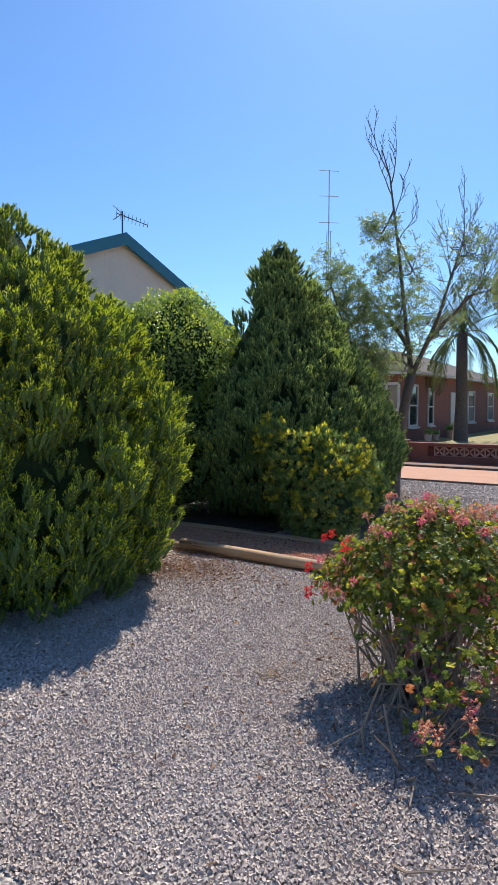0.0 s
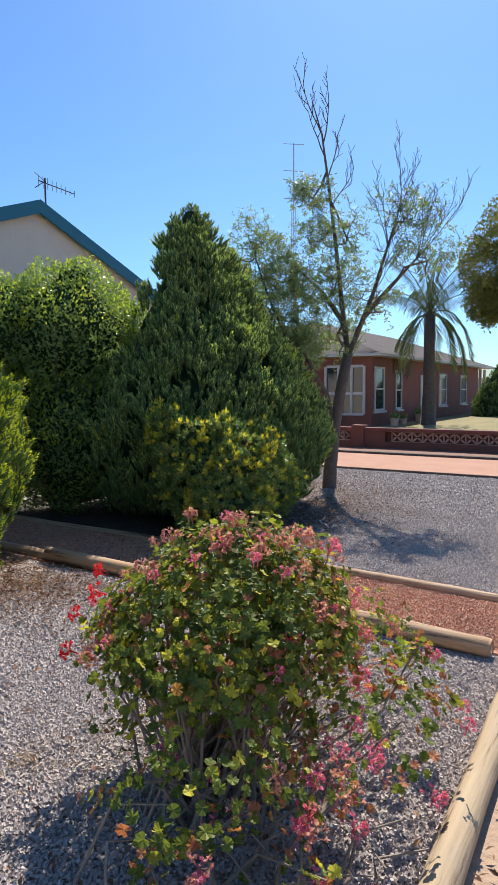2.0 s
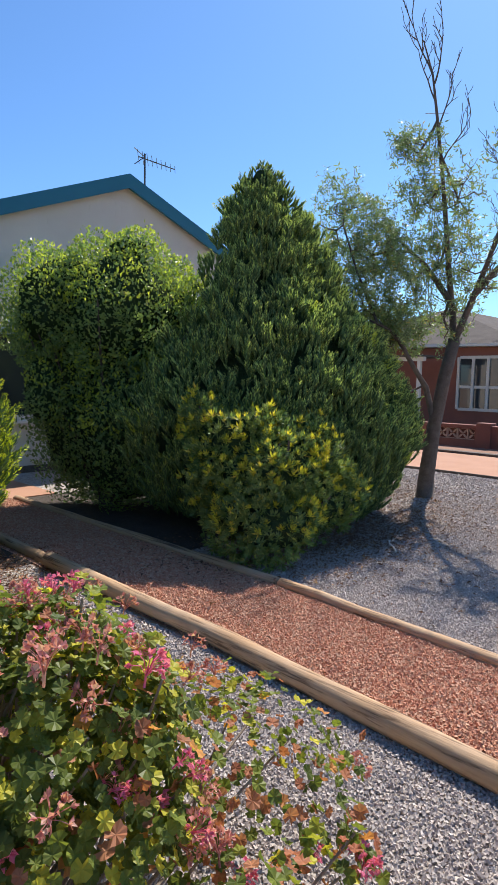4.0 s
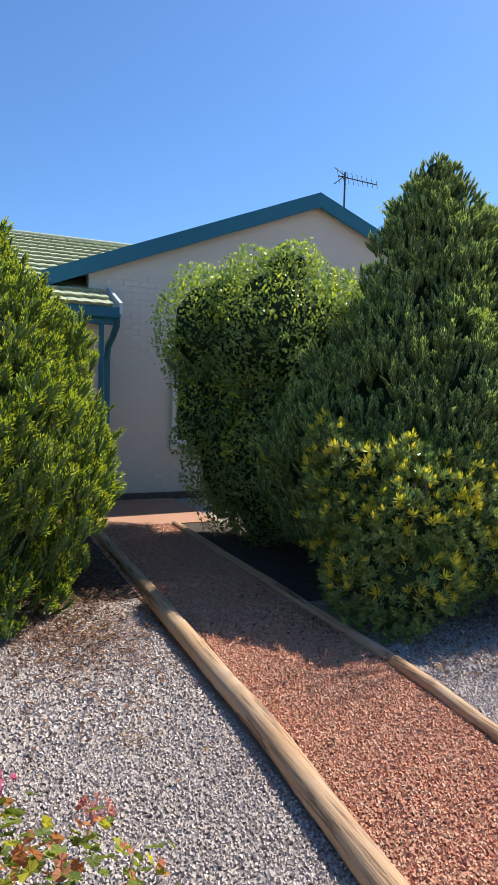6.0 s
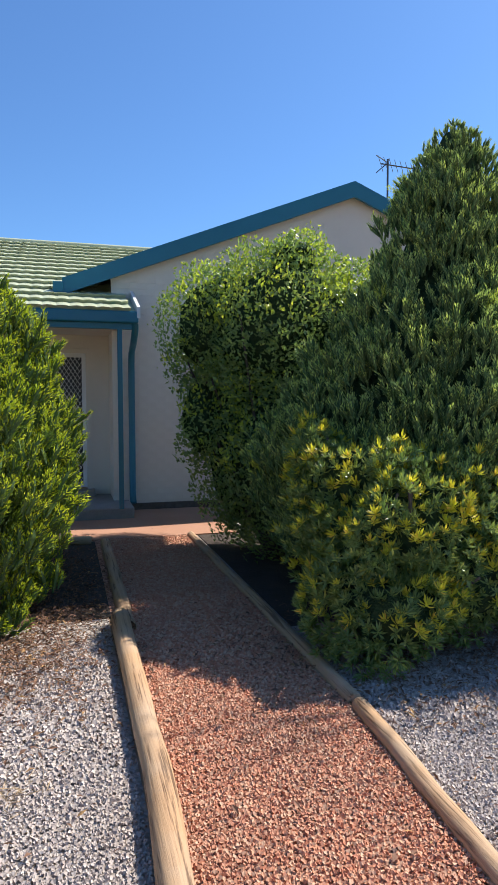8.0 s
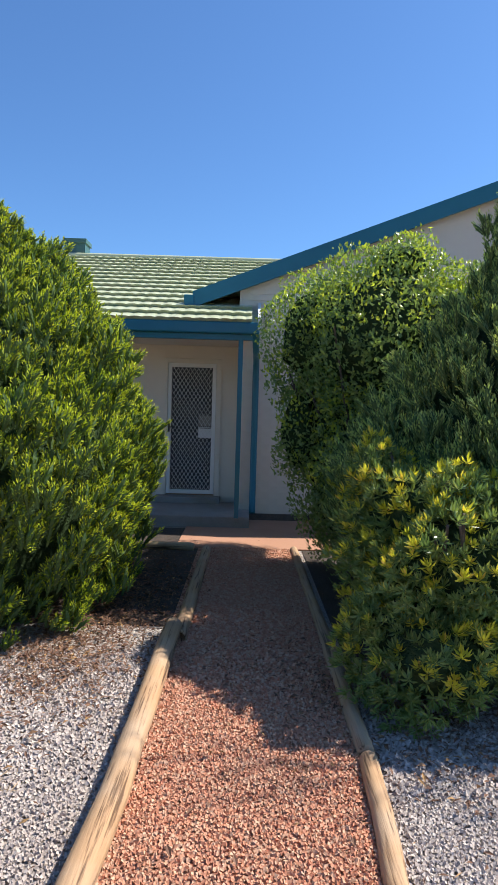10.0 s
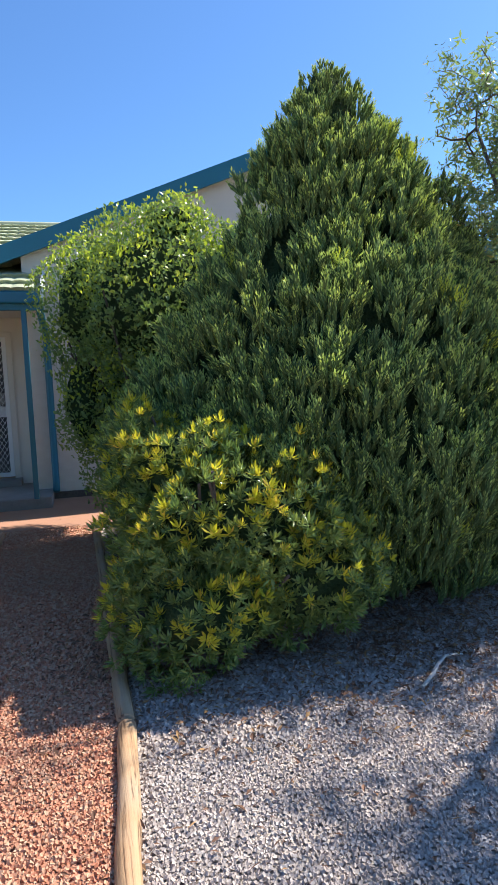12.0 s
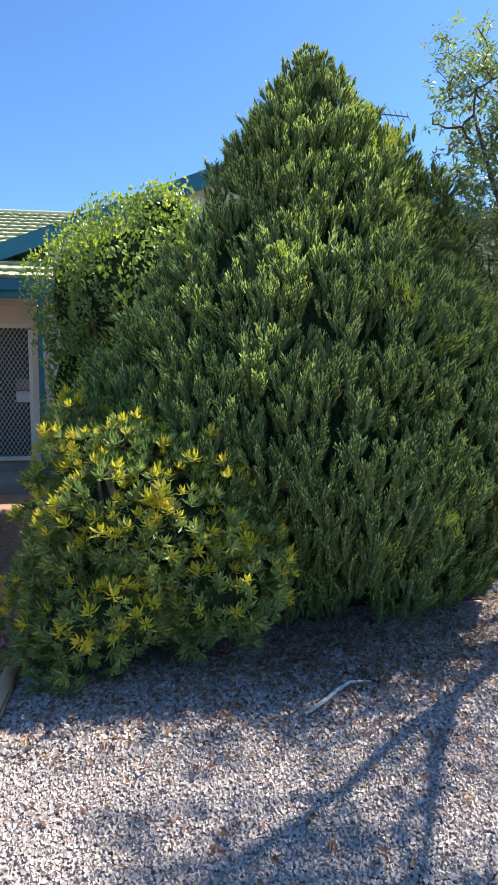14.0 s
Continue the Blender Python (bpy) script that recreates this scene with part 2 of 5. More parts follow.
def prism(poly, axis_vec):
    """A solid from a flat polygon pushed along a vector."""
    bm = bmesh.new()
    f = bm.faces.new([bm.verts.new(p) for p in poly])
    r = bmesh.ops.extrude_face_region(bm, geom=[f])
    bmesh.ops.translate(bm, vec=axis_vec, verts=[v for v in r["geom"] if isinstance(v, bmesh.types.BMVert)])
    return bm


def tube_arrays(path, radii, sides=6, caps=True):
    """Rings along a path: places and quads."""
    P = np.array(path, float)
    r = np.array(radii, float)
    n = len(P)
    V, F = [], []
    T = np.gradient(P, axis=0)
    T /= np.linalg.norm(T, axis=1)[:, None] + 1e-9
    ref = np.array([0.31, 0.17, 0.93]) if abs(T[0] @ np.array([0.31, 0.17, 0.93])) < 0.9 else np.array([1.0, 0.1, 0.0])
    for i in range(n):
        a = np.cross(T[i], ref)
        a /= np.linalg.norm(a) + 1e-9
        b = np.cross(T[i], a)
        for k in range(sides):
            w = 2 * math.pi * k / sides
            V.append(P[i] + r[i] * (math.cos(w) * a + math.sin(w) * b))
    for i in range(n - 1):
        for k in range(sides):
            k2 = (k + 1) % sides
            F.append((i * sides + k, i * sides + k2, (i + 1) * sides + k2, (i + 1) * sides + k))
    if caps and sides % 2 == 0:
        for base in (0, (n - 1) * sides):
            for k in range(1, sides - 2, 2):
                F.append((base, base + k, base + k + 1, base + k + 2))
    return np.array(V), np.array(F)


class Heap:
    """Collects quads of many pieces for one mesh."""

    def __init__(self):
        self.V, self.F, self.n = [], [], 0

    def add(self, V, F):
        self.V.append(np.asarray(V, np.float32))
        self.F.append(np.asarray(F) + self.n)
        self.n += len(V)

    def tube(self, path, radii, sides=6):
        self.add(*tube_arrays(path, radii, sides))

    def mesh(self, name):
        return mesh_np(name, np.concatenate(self.V), np.concatenate(self.F))


def frames_for(A, spin, face=None):
    """Turns that bring z to each row of A, spun about it."""
    A = A / (np.linalg.norm(A, axis=1)[:, None] + 1e-9)
    ref = np.where(np.abs(A[:, 2:3]) < 0.95, np.array([[0.0, 0, 1]]), np.array([[1.0, 0, 0]]))
    X = np.cross(ref if face is None else face, A)
    X /= np.linalg.norm(X, axis=1)[:, None] + 1e-9
    Y = np.cross(A, X)
    c, s = np.cos(spin)[:, None], np.sin(spin)[:, None]
    X2, Y2 = c * X + s * Y, -s * X + c * Y
    return np.stack([X2, Y2, A], axis=2)


def scatter(heap, templates, P, A, S, rng, spin=None, face=None):
    """Adds a template, picked at random, at each place P, its z along A, sized S."""
    spin = rng.uniform(0, 2 * math.pi, len(P)) if spin is None else spin
    R = frames_for(np.asarray(A, float), spin, face)
    pick = rng.integers(0, len(templates), len(P))
    for i, (V, F) in enumerate(templates):
        k = np.where(pick == i)[0]
        if len(k):
            W = np.einsum("nij,vj->nvi", R[k], V) * S[k][:, None, None] + P[k][:, None, :]
            G = F[None] + (np.arange(len(k)) * len(V))[:, None, None]
            heap.add(W.reshape(-1, 3), G.reshape(-1, F.shape[1]))


def leaf(length, width, at=(0, 0, 0), way=(0, 0, 1), side=(1, 0, 0), fold=0.25):
    """A folded leaf of two quads."""
    at, way, side = (np.array(v, float) for v in (at, way, side))
    way /= np.linalg.norm(way)
    side = side - way * (side @ way)
    side /= np.linalg.norm(side) + 1e-9
    up = np.cross(side, way)
    mid = at + way * length * 0.5
    tip = at + way * length - up * length * 0.1
    V = [at, mid + side * width / 2 + up * width * fold, tip, mid - side * width / 2 + up * width * fold, mid]
    return np.array(V), np.array([(0, 1, 2, 4), (0, 4, 2, 3)])


def join(pieces):
    V, F, n = [], [], 0
    for v, f in pieces:
        V.append(v)
        F.append(f + n)
        n += len(v)
    return np.concatenate(V), np.concatenate(F)


def sliver(length, width, at, way, side):
    """A flat leaf of one quad."""
    at, way, side = (np.array(v, float) for v in (at, way, side))
    way /= np.linalg.norm(way)
    side = side - way * (side @ way)
    side /= np.linalg.norm(side) + 1e-9
    mid = at + way * length * 0.6
    return np.array([at, mid + side * width / 2, at + way * length, mid - side * width / 2]), np.array([(0, 1, 2, 3)])


def plume(rng, foot, way, length, radius, slips, small, flare):
    """One plume of cypress growth: a soft spindle and the small scale sprays that cover it. Gives body, lower sprays and upper sprays."""
    way = way / np.linalg.norm(way)
    a = np.cross(way, np.array((0.3, 0.5, 0.1)))
    a /= np.linalg.norm(a)
    b = np.cross(way, a)
    girth = lambda f: radius * (0.4 + 1.0 * f) if f < 0.6 else radius * (1 - ((f - 0.6) / 0.42) ** 2)
    path = [foot + way * length * f for f in (0.0, 0.62, 0.96)]
    body = tube_arrays(path, [girth(f) * 0.62 for f in (0.0, 0.62, 0.96)], 4, False)
    low, high = [], []
    for k in range(slips):
        f = 0.12 + 0.86 * (k + rng.uniform(0, 1)) / slips
        w = k * 2.4 + rng.uniform(-0.5, 0.5)
        out = a * math.cos(w) + b * math.sin(w)
        tang = -a * math.sin(w) + b * math.cos(w)
        at = foot + way * length * f + out * girth(f) * rng.uniform(0.45, 0.8)
        lf = sliver(small * rng.uniform(0.75, 1.3), small * rng.uniform(0.22, 0.36), at, way + out * rng.uniform(0.2, 1.2) * flare + tang * rng.uniform(-0.7, 0.7) * flare, tang + out * rng.uniform(-0.6, 0.6))
        (high if f > 0.55 else low).append(lf)
    return body, low, high


def tuft(rng, plumes=4, slips=22, radius=0.12, small=0.16, spread=0.4, flare=0.6):
    """A clump of cypress plumes about 1 tall. Gives the older growth, the fresh tips and the cores, which are coloured
    darker as shade.
    """
    core, old, tips = [], [], []
    for j in range(plumes):
        az = 2 * math.pi * (j + rng.uniform(0, 0.8)) / plumes
        out = np.array((math.cos(az), math.sin(az), 0))
        foot = out * rng.uniform(0.06, 0.2) + np.array((0, 0, rng.uniform(-0.2, 0.3)))
        way = np.array((0, 0, 1.0)) + out * rng.uniform(0.1, spread) + rng.normal(0, 0.08, 3)
        body, low, high = plume(rng, foot, way, rng.uniform(0.45, 0.78), radius * rng.uniform(0.8, 1.2), slips, small, flare)
        core.append(body)
        old += low
        tips += high
    return join(old), join(tips), join(core)


# ---- ground ----
def sheet(name, x0, x1, y0, y1, z, mat, label, category):
    ob = part(name, boxed(x0, x1, y0, y1, z - 0.2, z), mat)
    return tagged(ob, label, category, kind="structure")


g = bmesh.new()
bmesh.ops.create_grid(g, x_segments=8, y_segments=8, size=900)
tagged(part("ground", g, M_earth), "bare dry earth reaching to the horizon", "ground", kind="structure")
sheet("gravel_bed", -9.2, -0.18, -3.0, 4.98, 0.004, M_bedgrey, "bed of loose grey crushed gravel beside the path", "gravel bed")
sheet("gravel_bed", -9.2, 0.05, 6.0, 12.35, 0.004, M_bedgrey, "bed of loose grey crushed gravel under the trees", "gravel bed")
sheet("mulch_shade_bed", -6.93, -3.85, 6.14, 9.2, 0.012, M_mulch_shade, "dark mulch under the cypress and bush", "mulch bed")
# no mulch here: a dark sheet painted as the shadow over gravel
sheet("mulch_shade_bed", -6.9, -4.35, 2.0, 5.0, 0.012, M_mulch_shade, "dark sheet standing for shade on the gravel beside the path", "mulch bed")
sheet("mulch_shade_bed", -8.1, -6.96, 2.0, 4.74, 0.012, M_mulch_shade, "dark soil by the porch step", "mulch bed")
sheet("garden_path", -6.95, -0.2, 5.0, 6.02, 0.012, M_bedred, "garden path of loose red crushed stone", "path")
sheet("paving_1", -8.9, -6.95, 4.75, 6.6, 0.02, M_conc, "pinkish concrete paving before the porch", "paving")
sheet("driveway", -6.4, 3.0, 12.4, 15.05, 0.03, M_conc, "pinkish concrete driveway with worn surface", "driveway")
sheet("paving_2", -8.15, -6.4, 10.4, 15.05, 0.03, M_conc, "pinkish concrete apron before the garage", "paving")
sheet("soil_strip", -8.6, 3.0, 15.25, 16.75, 0.006, M_soil, "strip of reddish brown soil beside the driveway", "soil")
sheet("lawn", -8.6, 3.0, 17.0, 60.0, 0.09, M_lawn, "patchy dry yellowed lawn of the neighbouring house", "lawn")
tagged(part("kerb", boxed(-8.0, 3.0, 15.06, 15.24, -0.1, 0.08, 0.02), M_bark), "low worn concrete kerb along the driveway", "kerb", kind="structure")
tagged(part("kerb", boxed(-6.4, 3.0, 12.36, 12.395, -0.1, 0.05, 0.008), M_bark), "thin dark edging strip along the driveway", "edging", kind="structure")

# ---- our house ----
house = thing("house", (-11.5, 7.0, 0), "cream painted brick house with green tiled roof", "house")
GX = -8.85                       # front of the gable wall
RIDGE_Y, RIDGE_Z, SL = 8.9, 4.72, 0.391
EAVE_Y = 4.71


def gable_z(y):
    return RIDGE_Z - SL * abs(y - RIDGE_Y)


bw = prism([(GX - 0.24, 5.35, 0), (GX - 0.24, 12.45, 0), (GX - 0.24, 12.45, gable_z(12.45) - 0.06), (GX - 0.24, RIDGE_Y, RIDGE_Z - 0.06), (GX - 0.24, 5.35, gable_z(5.35) - 0.06)], (0.23, 0, 0))
wall_gable = part("wall", bw, M_wall, house, "cream painted brick gable wall")
part("wall", boxed(-9.82, -9.58, 0.5, 4.22, 0, 2.7), M_wall, house, "cream rendered porch wall beside the door")
part("wall", boxed(-9.82, -9.58, 5.09, 5.52, 0, 2.7), M_wall, house, "cream rendered porch wall")
part("wall", boxed(-9.82, -9.58, 4.22, 5.09, 2.31, 2.7), M_wall, house, "cream wall over the door")
part("wall", boxed(-9.58, GX - 0.24, 5.352, 5.52, 0, 3.0), M_wall, house, "cream return wall of the porch")
part("wall", boxed(-16.0, -9.82, 0.5, 0.74, 0, 2.7), M_wall, house)
part("wall", boxed(-16.0, -15.76, 0.74, 12.45, 0, 2.7), M_wall, house)
part("wall", boxed(-15.76, GX - 0.24, 12.21, 12.45, 0, 2.7), M_wall, house)
part("ceiling_lining", boxed(-9.58, -8.1, 0.5, 5.5, 2.5, 2.53), M_wall, house, "pale porch ceiling lining")
# plinth of dull cement at the wall's foot
part("plinth", boxed(GX - 0.01, GX + 0.015, 5.36, 12.4, 0, 0.11), M_bark, house, "grey cement plinth")
part("porch_slab", boxed(-9.58, -8.18, 2.2, 5.56, 0, 0.16, 0.015), M_slab, house, "grey concrete porch step")
part("doorstep", boxed(-9.6, -9.3, 4.15, 5.12, 0.16, 0.25, 0.008), M_slab, house, "concrete doorstep")
# posts, gutter, downpipe
part("post", boxed(-8.12, -8.06, 5.36, 5.42, 0.16, 2.46, 0.006), M_green, house, "thin green painted steel post")
gut = boxed(-8.12, -7.99, 0.3, 5.62, 2.5, 2.65, 0.02)
part("gutter", gut, M_green, house, "dark green metal gutter")
part("beam", boxed(-8.14, -8.05, 0.3, 5.58, 2.43, 2.5), M_green, house, "green porch beam")
h = Heap()
h.tube([(-8.06, 5.58, 2.5), (-8.06, 5.58, 2.42), (-8.35, 5.59, 2.3), (-8.72, 5.6, 2.2), (-8.78, 5.6, 2.05), (-8.78, 5.6, 0.25), (-8.7, 5.6, 0.14)], [0.045] * 7, 8)
part("downpipe", h.mesh("downpipe"), M_green, house, "green metal downpipe", True)
# gable roof and barge boards
for s in (-1, 1):
    ye = RIDGE_Y + s * (RIDGE_Y - EAVE_Y)
    ze = gable_z(ye)
    part("gable_roof", prism([(-16.2, RIDGE_Y, RIDGE_Z), (-16.2, ye, ze), (-16.2, ye, ze - 0.05), (-16.2, RIDGE_Y, RIDGE_Z - 0.05)], (7.45, 0, 0)), M_tile, house, "green tiled gable roof")
    part("bargeboard", prism([(GX + 0.09, RIDGE_Y, RIDGE_Z + 0.07), (GX + 0.09, ye, ze + 0.07), (GX + 0.09, ye, ze - 0.15), (GX + 0.09, RIDGE_Y, RIDGE_Z - 0.16)], (0.05, 0, 0)), M_green, house, "dark green painted bargeboard")
    part("soffit", prism([(GX, RIDGE_Y, RIDGE_Z - 0.052), (GX, ye, ze - 0.052), (GX, ye, ze - 0.08), (GX, RIDGE_Y, RIDGE_Z - 0.08)], (0.088, 0, 0)), M_green, house)
    part("side_gutter", boxed(-16.0, GX + 0.16, ye - 0.12, ye + 0.02, ze - 0.15, ze + 0.02, 0.015), M_green, house, "green metal gutter end")
part("eave_lining", boxed(-16.0, GX + 0.0, EAVE_Y + 0.03, 5.35, gable_z(EAVE_Y) - 0.13, gable_z(EAVE_Y) - 0.1), M_bark, house, "dark brown eave lining")
# front roof
FX, FZ = -7.98, 2.66
RX, RZ = -12.95, 2.66 + SL * 4.97
part("front_roof", prism([(FX - 0.03, 0.3, FZ - 0.05), (RX, 0.3, RZ - 0.05), (RX - 5.0, 0.3, RZ - 0.05 - SL * 5), (RX - 5.0, 0.3, RZ - 0.12 - SL * 5), (RX, 0.3, RZ - 0.12), (FX - 0.03, 0.3, FZ - 0.12)], (0, 5.3, 0)), M_tile, house)
part("roof_flashing", prism([(FX, 5.6, FZ - 0.1), (GX + 0.0, 5.6, FZ + SL * (FX - GX) - 0.1), (GX, 5.6, FZ + SL * (FX - GX) + 0.04), (FX, 5.6, FZ + 0.04)], (0, 0.04, 0)), M_alu, house, "pale metal roof flashing")
h = Heap()
h.tube([(RX, y, RZ + 0.0) for y in np.linspace(0.3, 8.0, 8)], [0.05] * 8, 8)
part("ridge_cap", h.mesh("ridge_cap"), M_tile, house, "", True)
ch = part("chimney", boxed(-13.4, -13.0, 1.7, 2.12, 3.8, 4.86), M_gardoor, house, "dark green painted chimney")
part("chimney_cap", boxed(-13.43, -12.97, 1.67, 2.15, 4.86, 4.95, 0.01), M_gardoor, ch)


def window(parent, y0, y1, z0, z1, x, mat=M_frame):
    w = part("window", boxed(x - 0.02, x + 0.005, y0, y1, z0, z1), M_glass, parent, "window with pale frame")
    for a in ((y0 - 0.05, y0 + 0.03, z0 - 0.05, z1 + 0.05), (y1 - 0.03, y1 + 0.05, z0 - 0.05, z1 + 0.05), (y0 + 0.03, y1 - 0.03, z1 - 0.03, z1 + 0.05), (y0 + 0.03, y1 - 0.03, z0 - 0.05, z0 + 0.03), ((y0 + y1) / 2 - 0.02, (y0 + y1) / 2 + 0.02, z0 + 0.03, z1 - 0.03)):
        part("frame", boxed(x + 0.006, x + 0.05, *a), mat, w)
    part("sill", boxed(x + 0.0, x + 0.1, y0 - 0.08, y1 + 0.08, z0 - 0.1, z0 - 0.052, 0.008), mat, w)
    return w


window(house, 6.62, 8.3, 0.86, 2.1, GX)

# front door with its diamond screen
door = part("door", boxed(-9.75, -9.7, 4.27, 5.04, 0.26, 2.28), M_dark, house, "dark door behind a screen")
for a in ((4.215, 4.29, 0.25, 2.305), (5.02, 5.095, 0.25, 2.305), (4.29, 5.02, 2.24, 2.305)):
    part("door_frame", boxed(-9.68, -9.56, *a), M_wall, door)
for a in ((4.292, 4.35, 0.27, 2.238), (4.96, 5.018, 0.27, 2.238), (4.35, 4.96, 2.178, 2.238), (4.35, 4.96, 0.27, 0.33)):
    part("screen_frame", boxed(-9.6, -9.57, *a, 0.004), M_alu, door, "pale metal screen frame")
h = Heap()
Y0, Y1, Z0, Z1, DY, DZ = 4.35, 4.96, 0.33, 2.178, 0.061, 0.094
for s in (1, -1):
    k = -40
    while k < 60:
        # each bar runs up across the opening with slope DZ/DY, clipped to it
        pts = []
        y_at = lambda z: (Y0 + k * DY + (z - Z0) * DY / DZ) if s > 0 else (Y1 - k * DY - (z - Z0) * DY / DZ)
        zs = np.linspace(Z0, Z1, 60)
        ok = [z for z in zs if Y0 <= y_at(z) <= Y1]
        if len(ok) > 1:
            h.tube([(-9.585, y_at(ok[0]), ok[0]), (-9.585, y_at(ok[-1]), ok[-1])], [0.0042, 0.0042], 4)
        k += 1
part("diamond_mesh", h.mesh("diamond_mesh"), M_alu, door, "pale diamond security mesh")
hd = part("handle", boxed(-9.57, -9.54, 4.305, 4.335, 1.2, 1.34, 0.004), M_dark, door, "black lever handle")
part("lever", boxed(-9.545, -9.525, 4.325, 4.42, 1.265, 1.285, 0.004), M_dark, hd)
part("notice", boxed(-9.64, -9.637, 4.76, 4.96, 1.12, 1.28), M_paper, door, "white paper notice")
part("notice", boxed(-9.645, -9.642, 4.76, 4.95, 1.3, 1.46), M_slab, door, "grey paper notice")
part("printed_line", boxed(-9.636, -9.635, 4.77, 4.95, 1.262, 1.272), M_dark, door)

# television antenna
ant = thing("tv_antenna", (-10.05, 10.15, 4.2), "thin grey metal television antenna on the roof", "antenna")
h = Heap()
h.tube([(-10.05, 10.15, 4.15), (-10.05, 10.15, 5.72)], [0.018, 0.018], 6)
part("mast", h.mesh("mast"), M_dark, ant)
h = Heap()
h.tube([(-10.12, 10.05, 5.66), (-9.8, 10.68, 5.5)], [0.012, 0.01], 6)
part("boom", h.mesh("boom"), M_dark, ant)
for i in range(9):
    f = i / 8
    c = np.array((-10.12 + 0.32 * f, 10.05 + 0.63 * f, 5.66 - 0.16 * f))
    L = 0.2 - 0.1 * f
    h = Heap()
    h.tube([c - L * np.array((0.7, -0.6, 0.35)), c + L * np.array((0.7, -0.6, 0.35))], [0.006, 0.006], 4)
    part("element", h.mesh("element"), M_dark, ant)
for s in (1, -1):
    h = Heap()
    h.tube([(-10.05, 10.15, 5.66), (-10.15, 9.98, 5.66 + 0.15 * s)], [0.008, 0.008], 4)
    part("reflector", h.mesh("reflector"), M_dark, ant)

# garage
garage = thing("garage", (-11.5, 13.6, 0), "cream garage with a green roller door", "garage")
part("wall", boxed(-8.4, -8.2, 11.5, 12.0, 0, 2.75), M_wall, garage, "cream rendered wall")
part("wall", boxed(-8.4, -8.2, 12.0, 14.7, 1.98, 2.75), M_wall, garage, "cream rendered wall over the door")
part("wall", boxed(-8.4, -8.2, 14.7, 15.2, 0, 2.75), M_wall, garage, "cream rendered wall")
part("wall", boxed(-14.4, -8.4, 15.0, 15.2, 0, 2.75), M_wall, garage)
part("wall", boxed(-14.4, -8.4, 11.5, 11.7, 0, 2.75), M_wall, garage)
part("roof", boxed(-14.4, -8.3, 11.55, 15.15, 2.751, 2.8), M_roofgrey, garage)
part("lintel", boxed(-8.33, -8.18, 11.98, 14.72, 1.93, 1.98), M_bark, garage, "brown lintel over the roller door")
roller = part("roller_door", boxed(-8.345, -8.335, 12.0, 14.7, 0.03, 1.95), M_gardoor, garage, "dark green ribbed roller door")
for i in range(20):
    z = 0.03 + i * 0.095
    part("slat", boxed(-8.33, -8.3, 12.0, 14.7, z, z + 0.085, 0.012), M_gardoor, roller)


# ---- log edging ----
def log(pts, r0, r1, label, mat=M_log):
    pts = np.array(pts, float)
    n = 14
    t = np.linspace(0, 1, n)
    P = np.stack([np.interp(t, np.linspace(0, 1, len(pts)), pts[:, k]) for k in range(3)], 1)
    rg = np.random.default_rng(int(abs(pts[0, 0] * 100)) + 3)
    P[1:-1] += rg.normal(0, 0.003, (n - 2, 3))
    R = np.linspace(r0, r1, n) * (1 + rg.normal(0, 0.02, n))
    d = P[1] - P[0]
    d /= np.linalg.norm(d)
    # slightly rounded sawn ends
    P = np.concatenate([[P[0] - d * 0.012], P, [P[-1] + d * 0.012]])
    R = np.concatenate([[R[0] * 0.88], R, [R[-1] * 0.88]])
    me = mesh_np("log", *tube_arrays(P, R, 14))
    ob = part("edging_log", me, mat, None, "", True)
    return tagged(ob, label, "log", "log edging of the garden beds")


log([(-0.42, 4.93, 0.06), (-2.2, 5.035, 0.06), (-4.17, 5.045, 0.07)], 0.055, 0.06, "round weathered treated pine log edging the path")
log([(-4.05, 5.09, 0.03), (-6.75, 5.1, 0.03)], 0.055, 0.05, "dark shaded pine log sunk along the path")
log([(-6.9, 6.05, 0.022), (-2.72, 6.06, 0.022)], 0.042, 0.042, "dark sunken pine log along the path")
log([(-2.66, 6.06, 0.026), (-0.3, 5.9, 0.024)], 0.042, 0.042, "weathered pine log along the path")
log([(-0.24, 4.72, 0.045), (-0.18, 3.2, 0.05), (-0.13, -1.0, 0.045)], 0.056, 0.058, "pale cracked pine log along the front border", M_logy)
log([(-6.85, 4.0, 0.04), (-6.8, 4.95, 0.04)], 0.05, 0.05, "short pine log by the paving", M_logy)


# ---- plants ----
def profile_r(prof, z):
    return np.interp(z, [p[0] for p in prof], [p[1] for p in prof])


def lump(P, f, seed):
    return np.array([noise.noise(Vector(p) * f + Vector((seed, 0, 0))) for p in P])


